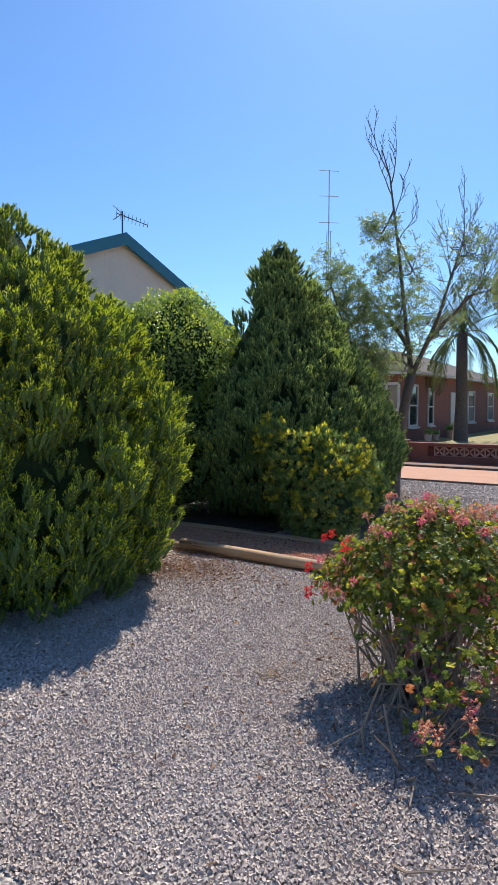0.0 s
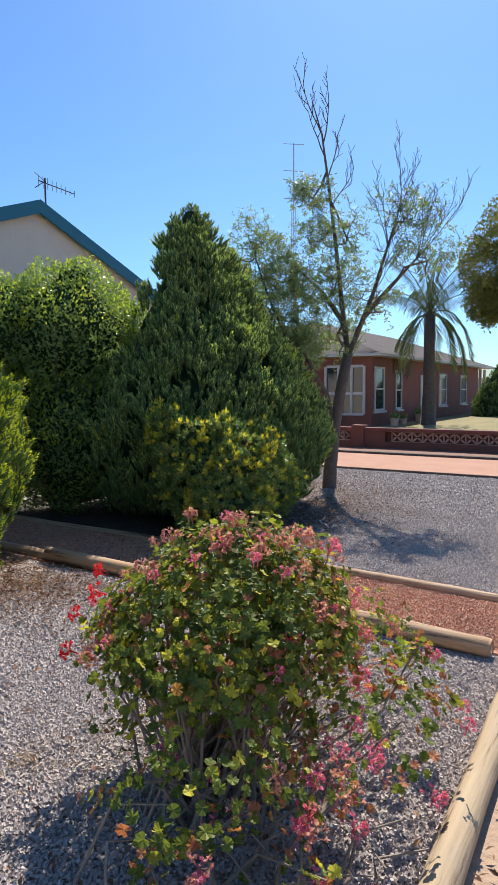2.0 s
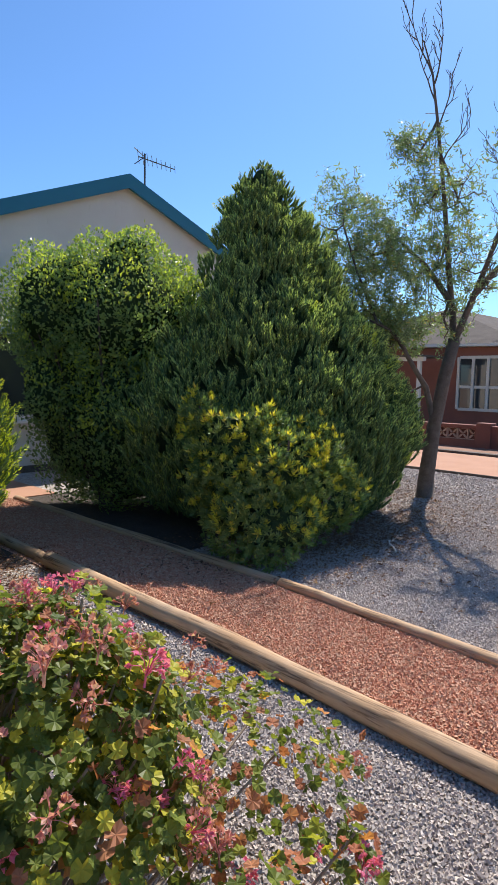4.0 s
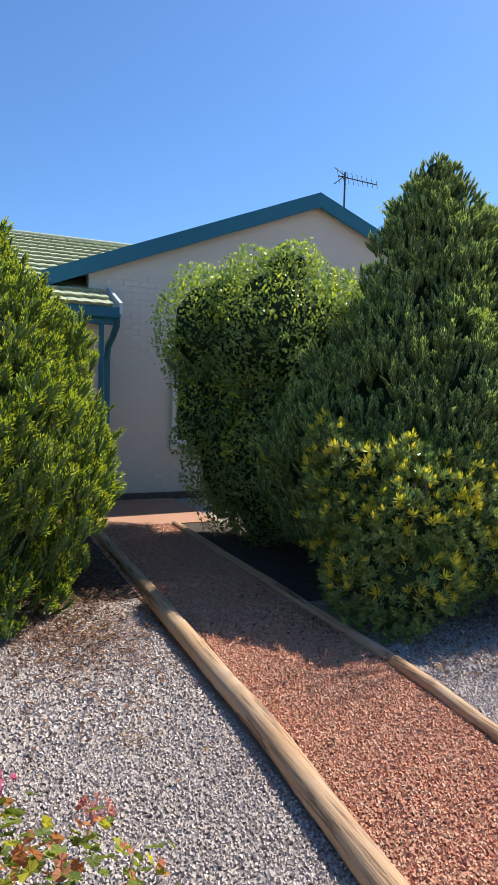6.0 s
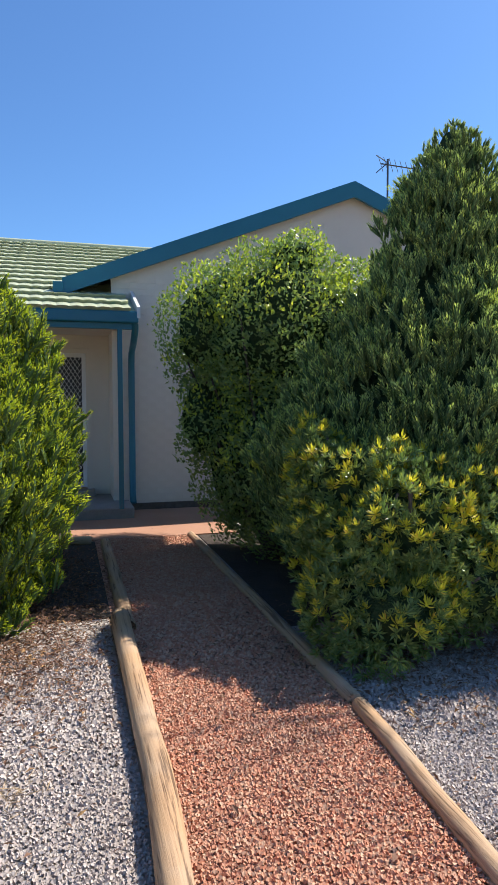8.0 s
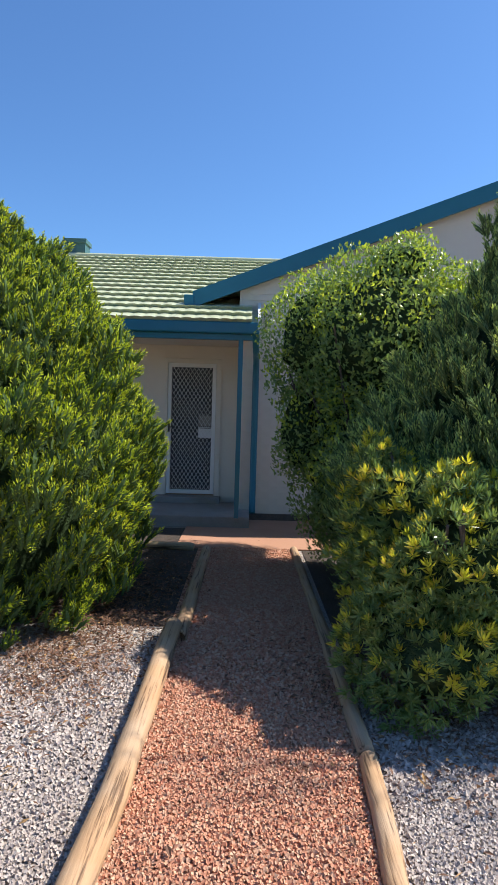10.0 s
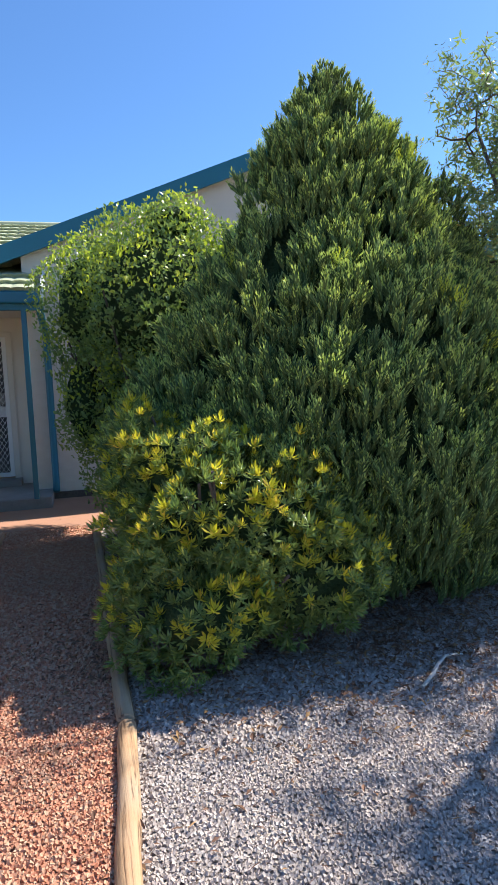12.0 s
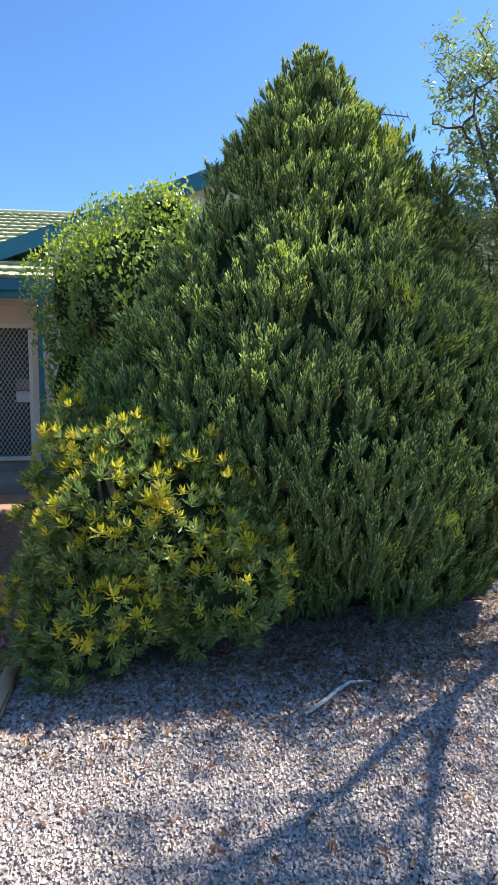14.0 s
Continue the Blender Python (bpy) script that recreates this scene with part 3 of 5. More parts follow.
def cypress(name, c, prof, count, size, mat, label, seed, extra=(), group="", clumps=0, hid=None, bulge=0.14, tuft_kind=(4, 22, 0.12, 0.16, 0.4), flames=0, oval=(1.0, 1.0)):
    """An upright bushy cypress: core of dense inner growth, coloured dark as shade, covered in upright sprays."""
    rng = np.random.default_rng(seed)
    top = prof[-1][0]
    ob = thing(name, (c[0], c[1], 0), label, "cypress", group)
    h = Heap()
    h.tube([(c[0], c[1], -0.05), (c[0], c[1], 0.5), (c[0] + 0.03, c[1], top * 0.8)], [0.09, 0.08, 0.02], 8)
    part("trunk", h.mesh("trunk"), M_bark, ob, "", True)
    # where sprays sit: even over the profile's surface
    zz = rng.uniform(0.1, top, count * 8)
    keep = rng.random(len(zz)) < (profile_r(prof, zz) + 0.06) / (max(p[1] for p in prof) + 0.06)
    zz = zz[keep][:count]
    th = rng.uniform(0, 2 * math.pi, len(zz))
    r = profile_r(prof, zz)
    N = np.stack([np.cos(th), np.sin(th), np.zeros_like(th)], 1)
    Q = np.stack([c[0] + r * N[:, 0] * oval[0], c[1] + r * N[:, 1] * oval[1], zz], 1)
    for cx, cy, ez, er, eh, k in extra:      # side leaders
        e = max(1, int(count * k))
        z2 = ez - eh * rng.random(e) ** 0.6
        r2 = er * ((ez - z2) / eh) ** 0.7
        t2 = rng.uniform(0, 2 * math.pi, e)
        N2 = np.stack([np.cos(t2), np.sin(t2), np.zeros(e)], 1)
        Q = np.concatenate([Q, np.stack([cx + r2 * N2[:, 0], cy + r2 * N2[:, 1], z2], 1)])
        N = np.concatenate([N, N2])
    if hid:            # the far side stays thinner
        keep = (N @ np.array(hid) < 0.15) | (rng.random(len(N)) < 0.15) | (Q[:, 2] > top - 0.5)
        Q, N = Q[keep], N[keep]
    L = lump(Q * np.array([1, 1, 0.6]), 2.2, seed) * 0.13 - 0.06
    if clumps:         # rounded clumps with gaps between
        K = Q[rng.choice(len(Q), clumps, replace=False)]
        W = np.array([1, 1, 0.65])
        d = np.min(np.linalg.norm((Q[:, None] - K[None]) * W, axis=2), axis=1)
        L = L + bulge * np.sqrt(np.maximum(0, 1 - (d / (0.12 + bulge * 0.4)) ** 2)) - bulge * 0.5
    depth = rng.random(len(Q)) ** 1.5 * 0.17
    L, depth = (v * np.clip((top - Q[:, 2]) / 0.5, 0.15, 1) for v in (L, depth))
    Q = Q + N * (L - depth)[:, None]
    A = N * rng.uniform(0.1, 0.6, len(Q))[:, None] + np.array([0, 0, 1.0]) + rng.normal(0, 0.14, Q.shape)
    T = [tuft(np.random.default_rng(seed * 10 + i), *tuft_kind) for i in range(7)]
    S = size * rng.uniform(0.65, 1.3, len(Q)) * np.clip(0.45 + (top - Q[:, 2]) / 1.2, 0.5, 1)
    pos = Q - A / np.linalg.norm(A, axis=1)[:, None] * S[:, None] * 0.35
    # fresh growth on crests, older in hollows; this also paints sunlit tops and shaded gaps
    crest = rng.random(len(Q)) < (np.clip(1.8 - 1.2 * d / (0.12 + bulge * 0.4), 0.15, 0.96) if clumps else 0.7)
    old, fresh = Heap(), Heap()
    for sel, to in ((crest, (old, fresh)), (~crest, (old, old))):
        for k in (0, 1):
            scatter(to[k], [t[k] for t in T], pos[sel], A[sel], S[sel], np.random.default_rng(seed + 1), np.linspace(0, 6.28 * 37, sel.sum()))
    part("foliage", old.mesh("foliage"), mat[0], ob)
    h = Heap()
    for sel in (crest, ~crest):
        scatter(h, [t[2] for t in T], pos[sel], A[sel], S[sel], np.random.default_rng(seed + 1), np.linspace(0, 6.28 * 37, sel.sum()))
    part("spray_core", h.mesh("spray_core"), M_core, ob, "core of the sprays with shade put into its darker colour")
    part("fresh_lit_growth", fresh.mesh("fresh_lit_growth"), mat[1], ob, "fresh growth, also lightened to stand for sunlit clump crests")
    if flames:         # single sprays that stand out, yellow in the light
        pick = rng.choice(np.where(L > np.quantile(L, 0.6))[0], flames, replace=False)
        h = Heap()
        for k in (0, 1):
            scatter(h, [t[k] for t in T], pos[pick] + N[pick] * 0.03, A[pick], S[pick] * 1.05, np.random.default_rng(seed + 1), np.linspace(0, 6.28 * 37, flames))
        part("bright_sprays", h.mesh("bright_sprays"), M_flame, ob, "bright yellow green sprays")
    # inner growth, with the shade between the sprays put into its colour
    h = Heap()
    nz, nt = 26, 30
    V = []
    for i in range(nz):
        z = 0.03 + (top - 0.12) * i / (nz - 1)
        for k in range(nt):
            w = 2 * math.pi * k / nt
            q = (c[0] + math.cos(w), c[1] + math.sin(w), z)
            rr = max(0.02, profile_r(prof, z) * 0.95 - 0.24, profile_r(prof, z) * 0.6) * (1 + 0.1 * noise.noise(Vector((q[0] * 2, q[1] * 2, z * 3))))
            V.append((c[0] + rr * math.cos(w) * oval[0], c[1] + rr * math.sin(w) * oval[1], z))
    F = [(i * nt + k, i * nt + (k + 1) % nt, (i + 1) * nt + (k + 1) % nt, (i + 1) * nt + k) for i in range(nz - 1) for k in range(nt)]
    h.add(V, np.array(F))
    for cx, cy, ez, er, eh, k in extra:
        zs = np.linspace(max(0.05, ez - eh), ez - 0.22, 7)
        h.tube([(cx, cy, z) for z in zs], [max(0.03, er * ((ez - z) / eh) ** 0.7 * 0.95 - 0.14) for z in zs], 14)
    part("inner_growth", h.mesh("inner_growth"), M_inner, ob, "inner growth coloured dark to stand for shade between sprays")
    return ob


CON = [(0.0, 1.12), (0.25, 1.4), (0.8, 1.7), (1.1, 1.72), (1.5, 1.52), (2.0, 1.17), (2.5, 0.83), (3.0, 0.56), (3.4, 0.36), (3.6, 0.26), (3.75, 0.14), (3.82, 0.05)]
LEFT = [(0.0, 1.25), (0.5, 1.52), (1.0, 1.62), (1.5, 1.5), (2.0, 1.3), (2.4, 0.98), (2.9, 0.5), (3.1, 0.24), (3.2, 0.05)]
cypress("cypress", (-4.69, 7.89), CON, 4700, 0.195, (M_con, M_contip), "tall conical green cypress with dense upright sprays in gravel", 5, [(-4.8, 8.6, 3.4, 0.9, 1.9, 0.13), (-4.5, 8.27, 3.42, 0.3, 0.9, 0.02), (-4.5, 8.75, 1.5, 0.72, 1.2, 0.07), (-4.86, 7.72, 3.72, 0.3, 0.8, 0.02)], "", 520, (-1, -0.1, 0), 0.17, (4, 28, 0.12, 0.14, 0.36, 0.42), 24)
cypress("cypress", (-4.74, 3.19), LEFT, 3800, 0.19, (M_gold, M_goldtip), "broad golden green cypress beside the path", 6, (), "", 135, (-0.95, -0.3, 0), 0.42, (4, 30, 0.13, 0.135, 0.6, 0.8), 0, (0.95, 0.94))
cypress("cypress", (-6.35, 3.5), [(0, 0.95), (1.0, 1.1), (2.0, 0.8), (2.8, 0.4), (3.2, 0.03)], 600, 0.22, (M_gold, M_goldtip), "green cypress standing behind the golden one", 8, (), "", 70, (-0.95, -0.3, 0), 0.2, (4, 20, 0.17, 0.16, 0.5))


def blob_bush(name, lumps, count, size, wide, mats, label, category, seed, rosettes=0, base=None, core=0.72, fresh=0.18):
    """A leafy bush of overlapping round masses; lumps: x, y, z, rx, ry, rz."""
    rng = np.random.default_rng(seed)
    b = base or (lumps[0][0], lumps[0][1])
    ob = thing(name, (b[0], b[1], 0), label, category)
    area = np.array([l[3] * l[5] + l[4] * l[5] + l[3] * l[4] for l in lumps])
    P, N = [], []
    for l, a in zip(lumps, area / area.sum()):
        k = int(count * a)
        d = rng.normal(size=(k, 3))
        d /= np.linalg.norm(d, axis=1)[:, None]
        rad = 1 - rng.random(k) ** 2 * 0.38
        p = np.array(l[:3]) + d * np.array(l[3:]) * rad[:, None]
        n = d / np.array(l[3:])
        P.append(p)
        N.append(n / np.linalg.norm(n, axis=1)[:, None])
    P, N = np.concatenate(P), np.concatenate(N)
    P = P + N * (lump(P, 2.6, seed) * 0.2 + lump(P, 7.0, seed + 4) * 0.09)[:, None]
    ok = P[:, 2] > 0.03
    for l in lumps:
        ok &= (((P - np.array(l[:3])) / np.array(l[3:])) ** 2).sum(1) > 0.4
    P, N = P[ok], N[ok]
    for l in lumps:       # a few stems into each mass
        for _ in range(4):
            e = np.array(l[:3]) + rng.normal(0, 0.35, 3) * np.array(l[3:])
            e[2] = max(e[2], 0.2)
            s = np.array((b[0], b[1], -0.03)) + np.append(rng.normal(0, 0.05, 2), 0)
            mid = (s + e) / 2 + rng.normal(0, 0.05, 3)
            h = Heap()
            h.tube([s, mid, e], [0.025, 0.018, 0.008], 6)
            part("branch", h.mesh("branch"), M_bark, ob)
    if rosettes:
        T = []
        for i in range(5):
            rg = np.random.default_rng(seed * 7 + i)
            ls = []
            for k in range(rosettes):
                az, el = k * 2.4 + rg.uniform(-0.2, 0.2), radians(rg.uniform(5, 65) if k < rosettes - 3 else rg.uniform(60, 85))
                way = (math.cos(az) * math.cos(el), math.sin(az) * math.cos(el), math.sin(el))
                ls.append(leaf(rg.uniform(0.75, 1.1), wide, (0, 0, 0.3 * k / rosettes - 0.15), way, (-math.sin(az), math.cos(az), 0), 0.2))
            T.append(join(ls))
        A = N + np.array([0, 0, 0.8]) + rng.normal(0, 0.3, N.shape)
    else:
        T = [leaf(1.0, wide, (0, 0, 0), (0, 0, 1), (1, 0, 0), f) for f in (0.1, 0.25, 0.35)]
        t = rng.normal(size=N.shape)
        A = t - N * (t * N).sum(1)[:, None] + N * 0.35 + np.array([0, 0, 0.5])
    S = size * rng.uniform(0.7, 1.25, len(P))
    # upward faces get the brighter leaf: shrub's new growth, hedge's painted sunlight
    top = (N[:, 2] > (-0.1 if rosettes else 0.0)) & (rng.random(len(P)) < fresh + 0.22 * (lump(P, 4.0, 77) > 0.1)) if len(mats) > 1 else np.zeros(len(P), bool)
    for sel, m, nm in ((~top, mats[0], "leaves"), (top, mats[-1], "new_lit_leaves")):
        if sel.any():
            h = Heap()
            scatter(h, T, P[sel] + (N[sel] * 0.03 if nm == "new_lit_leaves" else 0), A[sel], S[sel], rng, None if rosettes else rng.normal(0, 0.5, sel.sum()), None if rosettes else N[sel] + rng.normal(0, 0.35, N[sel].shape))
            part(nm, h.mesh(nm), m, ob, "bright leaves, new growth on the shrub, painted sunlight on the hedge" if nm == "new_lit_leaves" else "")
    # inner growth, with the shade between the leaves put into its colour
    h = Heap()
    for l in [q for q in lumps if q[3] > 0.25]:
        V, nz, nt = [], 9, 14
        for i in range(nz):
            ph = math.pi * (i + 0.02) / (nz - 0.96) - math.pi / 2
            for k in range(nt):
                w = 2 * math.pi * k / nt
                d = Vector((math.cos(w) * math.cos(ph), math.sin(w) * math.cos(ph), math.sin(ph)))
                f = core * (1 + 0.2 * noise.noise(d * 2 + Vector(l[:3])))
                V.append((l[0] + d.x * l[3] * f, l[1] + d.y * l[4] * f, max(0.02, l[2] + d.z * l[5] * f)))
        h.add(V, np.array([(i * nt + k, i * nt + (k + 1) % nt, (i + 1) * nt + (k + 1) % nt, (i + 1) * nt + k) for i in range(nz - 1) for k in range(nt)]))
    part("inner_growth", h.mesh("inner_growth"), M_inner, ob, "inner growth coloured dark to stand for shade between leaves")
    return ob


# the last lump, at the back, is added to cast shade on the gravel
blob_bush("hedge_bush", [(-6.2, 6.3, 2.25, 0.6, 0.64, 0.68), (-5.75, 6.75, 2.2, 0.85, 0.8, 0.8), (-5.9, 7.5, 2.0, 0.8, 0.75, 0.8), (-5.7, 6.8, 0.9, 0.85, 0.75, 1.0), (-6.2, 6.45, 1.2, 0.5, 0.48, 1.2), (-5.75, 6.85, 2.86, 0.3, 0.28, 0.22), (-6.15, 5.95, 1.85, 0.24, 0.24, 0.34), (-6.12, 6.02, 1.35, 0.26, 0.24, 0.5), (-7.15, 6.65, 2.1, 0.6, 0.55, 0.75)],
          64000, 0.047, 0.55, [M_hedge, M_hedgelit], "tall dense green leafy bush against the house", "bush", 11, base=(-5.9, 6.7), core=0.73, fresh=0.28)
blob_bush("photinia_shrub", [(-3.5, 6.75, 0.7, 0.68, 0.65, 0.46), (-3.48, 6.58, 0.42, 0.57, 0.5, 0.36), (-3.55, 7.12, 0.55, 0.53, 0.5, 0.46), (-3.7, 6.5, 0.95, 0.42, 0.38, 0.33),
                             (-3.54, 6.97, 1.2, 0.12, 0.12, 0.18), (-3.45, 6.6, 1.12, 0.14, 0.14, 0.14), (-3.3, 7.25, 1.0, 0.12, 0.13, 0.16), (-3.35, 7.5, 0.85, 0.14, 0.16, 0.16), (-3.85, 6.3, 1.22, 0.15, 0.15, 0.15), (-3.1, 6.5, 0.95, 0.14, 0.14, 0.14), (-3.15, 6.52, 0.32, 0.4, 0.42, 0.3), (-3.15, 7.05, 0.4, 0.34, 0.36, 0.3)],
          7600, 0.053, 0.24, [M_shrub, M_yellow], "rounded shrub with yellow tipped narrow leaves", "shrub", 12, rosettes=13, base=(-3.5, 6.8), core=0.7, fresh=0.16)


# ---- geranium ----
def geranium():
    rng = np.random.default_rng(21)
    ob = thing("geranium_bush", (-1.05, 3.1, 0), "straggly geranium bush with pink and red flowers", "geranium")
    masses = [((-1.12, 3.26, 0.56), (0.48, 0.48, 0.4), 950), ((-0.85, 2.85, 0.32), (0.36, 0.34, 0.24), 60), ((-0.52, 3.45, 0.28), (0.28, 0.5, 0.22), 70), ((-0.6, 2.55, 0.16), (0.35, 0.3, 0.14), 26), ((-0.95, 3.9, 0.36), (0.42, 0.36, 0.26), 110)]
    P, N = [], []

    def stem(pts, radii):
        hp = Heap()
        hp.tube(pts, radii, 6)
        part("stem", hp.mesh("stem"), M_twig, ob)

    for c, r, k in masses:
        d = rng.normal(size=(k, 3))
        d[:, 2] = np.abs(d[:, 2]) * 0.95 - 0.2
        d /= np.linalg.norm(d, axis=1)[:, None]
        p = np.array(c) + d * np.array(r) * (1 - rng.random(k) ** 2 * 0.4)[:, None]
        p += d * (lump(p, 5.0, 3) * 0.1)[:, None]
        # the crown narrows and leans
        p[:, :2] = np.array(c[:2]) + (p[:, :2] - np.array(c[:2])) * (1 - 0.6 * np.clip(p[:, 2:] - 0.6, 0, 1)) + np.clip(p[:, 2:] - 0.5, 0, 1) * np.array((0.3, 0.18))
        p[:, 2] = np.maximum(p[:, 2], 0.05)
        P.append(p)
        N.append(d)
        for q in p[rng.random(k) < 0.11]:
            s = np.array((c[0] * 0.5 - 0.52 + rng.normal(0, 0.1), c[1] * 0.5 + 1.5 + rng.normal(0, 0.1), -0.02))
            m1 = s * 0.6 + q * 0.4 + np.append(rng.normal(0, 0.06, 2), -0.02)
            stem([s, m1, m1 * 0.45 + q * 0.55 + rng.normal(0, 0.02, 3), q], [0.008, 0.0065, 0.005, 0.003])
    P, N = np.concatenate(P), np.concatenate(N)
    for i in range(60):      # bare twigs low down
        s = np.array((-0.8 + rng.normal(0, 0.2), 2.85 + rng.normal(0, 0.25), 0.0))
        w = rng.uniform(0, 6.28) if i % 2 else rng.uniform(-1.4, 1.2)
        L = rng.uniform(0.15, 0.42)
        e = s + np.array((math.cos(w) * L, math.sin(w) * L, rng.uniform(0.02, 0.28)))
        stem([s, (s + e) / 2 + rng.normal(0, 0.05, 3) + np.array((0, 0, 0.04)), e], [0.007, 0.005, 0.003])
    T = []
    for i in range(4):
        rg = np.random.default_rng(60 + i)
        V = [(0, 0, 0)]
        for k in range(16):
            a = 2 * math.pi * k / 16
            rr = (0.5 if k % 2 else 0.44) * rg.uniform(0.93, 1.06) * (0.4 if k == 0 else 1)
            V.append((rr * math.cos(a), rr * math.sin(a), 0.16 * rr + 0.07 * math.sin(3 * a + i) + (0.04 if k % 2 else -0.03)))
        T.append((np.array(V), np.array([(0, 1 + k, 1 + (k + 1) % 16, 1 + (k + 2) % 16) for k in range(0, 16, 2)])))
    n_each = 5
    Q = np.repeat(P, n_each, 0) + rng.normal(0, 0.028, (len(P) * n_each, 3))
    NN = np.repeat(N, n_each, 0) + rng.normal(0, 0.5, (len(P) * n_each, 3)) + np.array((0, 0, 0.5))
    Q[:, 2] = np.maximum(Q[:, 2], 0.03)
    old = rng.random(len(Q)) < np.where((Q[:, 2] < 0.35) | (Q[:, 1] > 3.65), 0.3, 0.07)
    for sel, m, nm, lb in ((~old, M_ger, "leaves", ""), (old, M_gerold, "withered_leaves", "orange and brown withered leaves")):
        h = Heap()
        scatter(h, T, Q[sel], NN[sel], rng.uniform(0.024, 0.046, sel.sum()), rng)
        part(nm, h.mesh(nm), m, ob, lb)

    def head(seed, n, spread):
        rg = np.random.default_rng(seed)
        hp = Heap()
        V = []
        for k in range(n):
            d = rg.normal(size=3)
            d[2] = abs(d[2]) * 0.8
            d /= np.linalg.norm(d)
            for j in range(4):
                w = rg.normal(size=3) + d * 1.2
                hp.add(*leaf(rg.uniform(0.013, 0.02), rg.uniform(0.009, 0.014), d * spread, w, rg.normal(size=3), 0.2))
            hp.tube([(0, 0, -0.02), d * spread * 0.5, d * spread], [0.001, 0.001, 0.001], 4)
        hp.tube([(0, 0, -0.045), (0.002, 0.002, -0.02), (0, 0, 0)], [0.003, 0.0025, 0.002], 4)
        return hp.mesh("flower_head")

    kinds = [(M_pink, [head(1, 12, 0.03), head(2, 9, 0.026)]), (M_scarlet, [head(3, 12, 0.028)]), (M_faded, [head(4, 14, 0.034), head(5, 10, 0.036)])]
    for m, ms in kinds:
        for me in ms:
            me.materials.append(m)
    spots = []
    for i in range(70):
        k = int(rng.integers(0, len(P)))
        spots.append((P[k] + N[k] * 0.06, N[k] + np.array((0, 0, 0.5)), 2 if rng.random() < 0.5 else 0))
    for i in range(30):      # crowded round the crown
        a, rr = rng.uniform(0, 6.28), rng.uniform(0.05, 0.42)
        spots.append((np.array((-1.02 + rr * math.cos(a), 3.32 + rr * math.sin(a), 0.98 - 0.55 * rr * rr + rng.uniform(-0.05, 0.07))), np.array((0.2 * math.cos(a), 0.2 * math.sin(a), 1)), 2 if rng.random() < 0.7 else 0))
    for i in range(7):
        a = rng.uniform(2.8, 4.3)
        z = rng.uniform(0.4, 0.85)
        rr = 0.07 + 0.48 * math.sqrt(max(0.05, 1 - ((z - 0.56) / 0.38) ** 2))
        spots.append((np.array((-1.12 + rr * math.cos(a), 3.26 + rr * math.sin(a), z)), np.array((math.cos(a), math.sin(a), 0.4)), 1))
    for i in range(40):      # low sprawl by the log
        q = np.array((rng.normal(-0.6, 0.2), rng.normal(3.1, 0.5), rng.uniform(0.12, 0.45)))
        spots.append((q, np.array((0.3, -0.2, 1)), 0 if rng.random() < 0.6 else 2))
    for p, n, k in spots:
        m, ms = kinds[k]
        f = part("flower_head", ms[int(rng.integers(0, len(ms)))], m, ob)
        q = Vector(n).to_track_quat("Z", "Y")
        f.matrix_basis = Matrix.LocRotScale(Vector(p), q, Vector((1, 1, 1)) * rng.uniform(0.65, 1.1))


geranium()


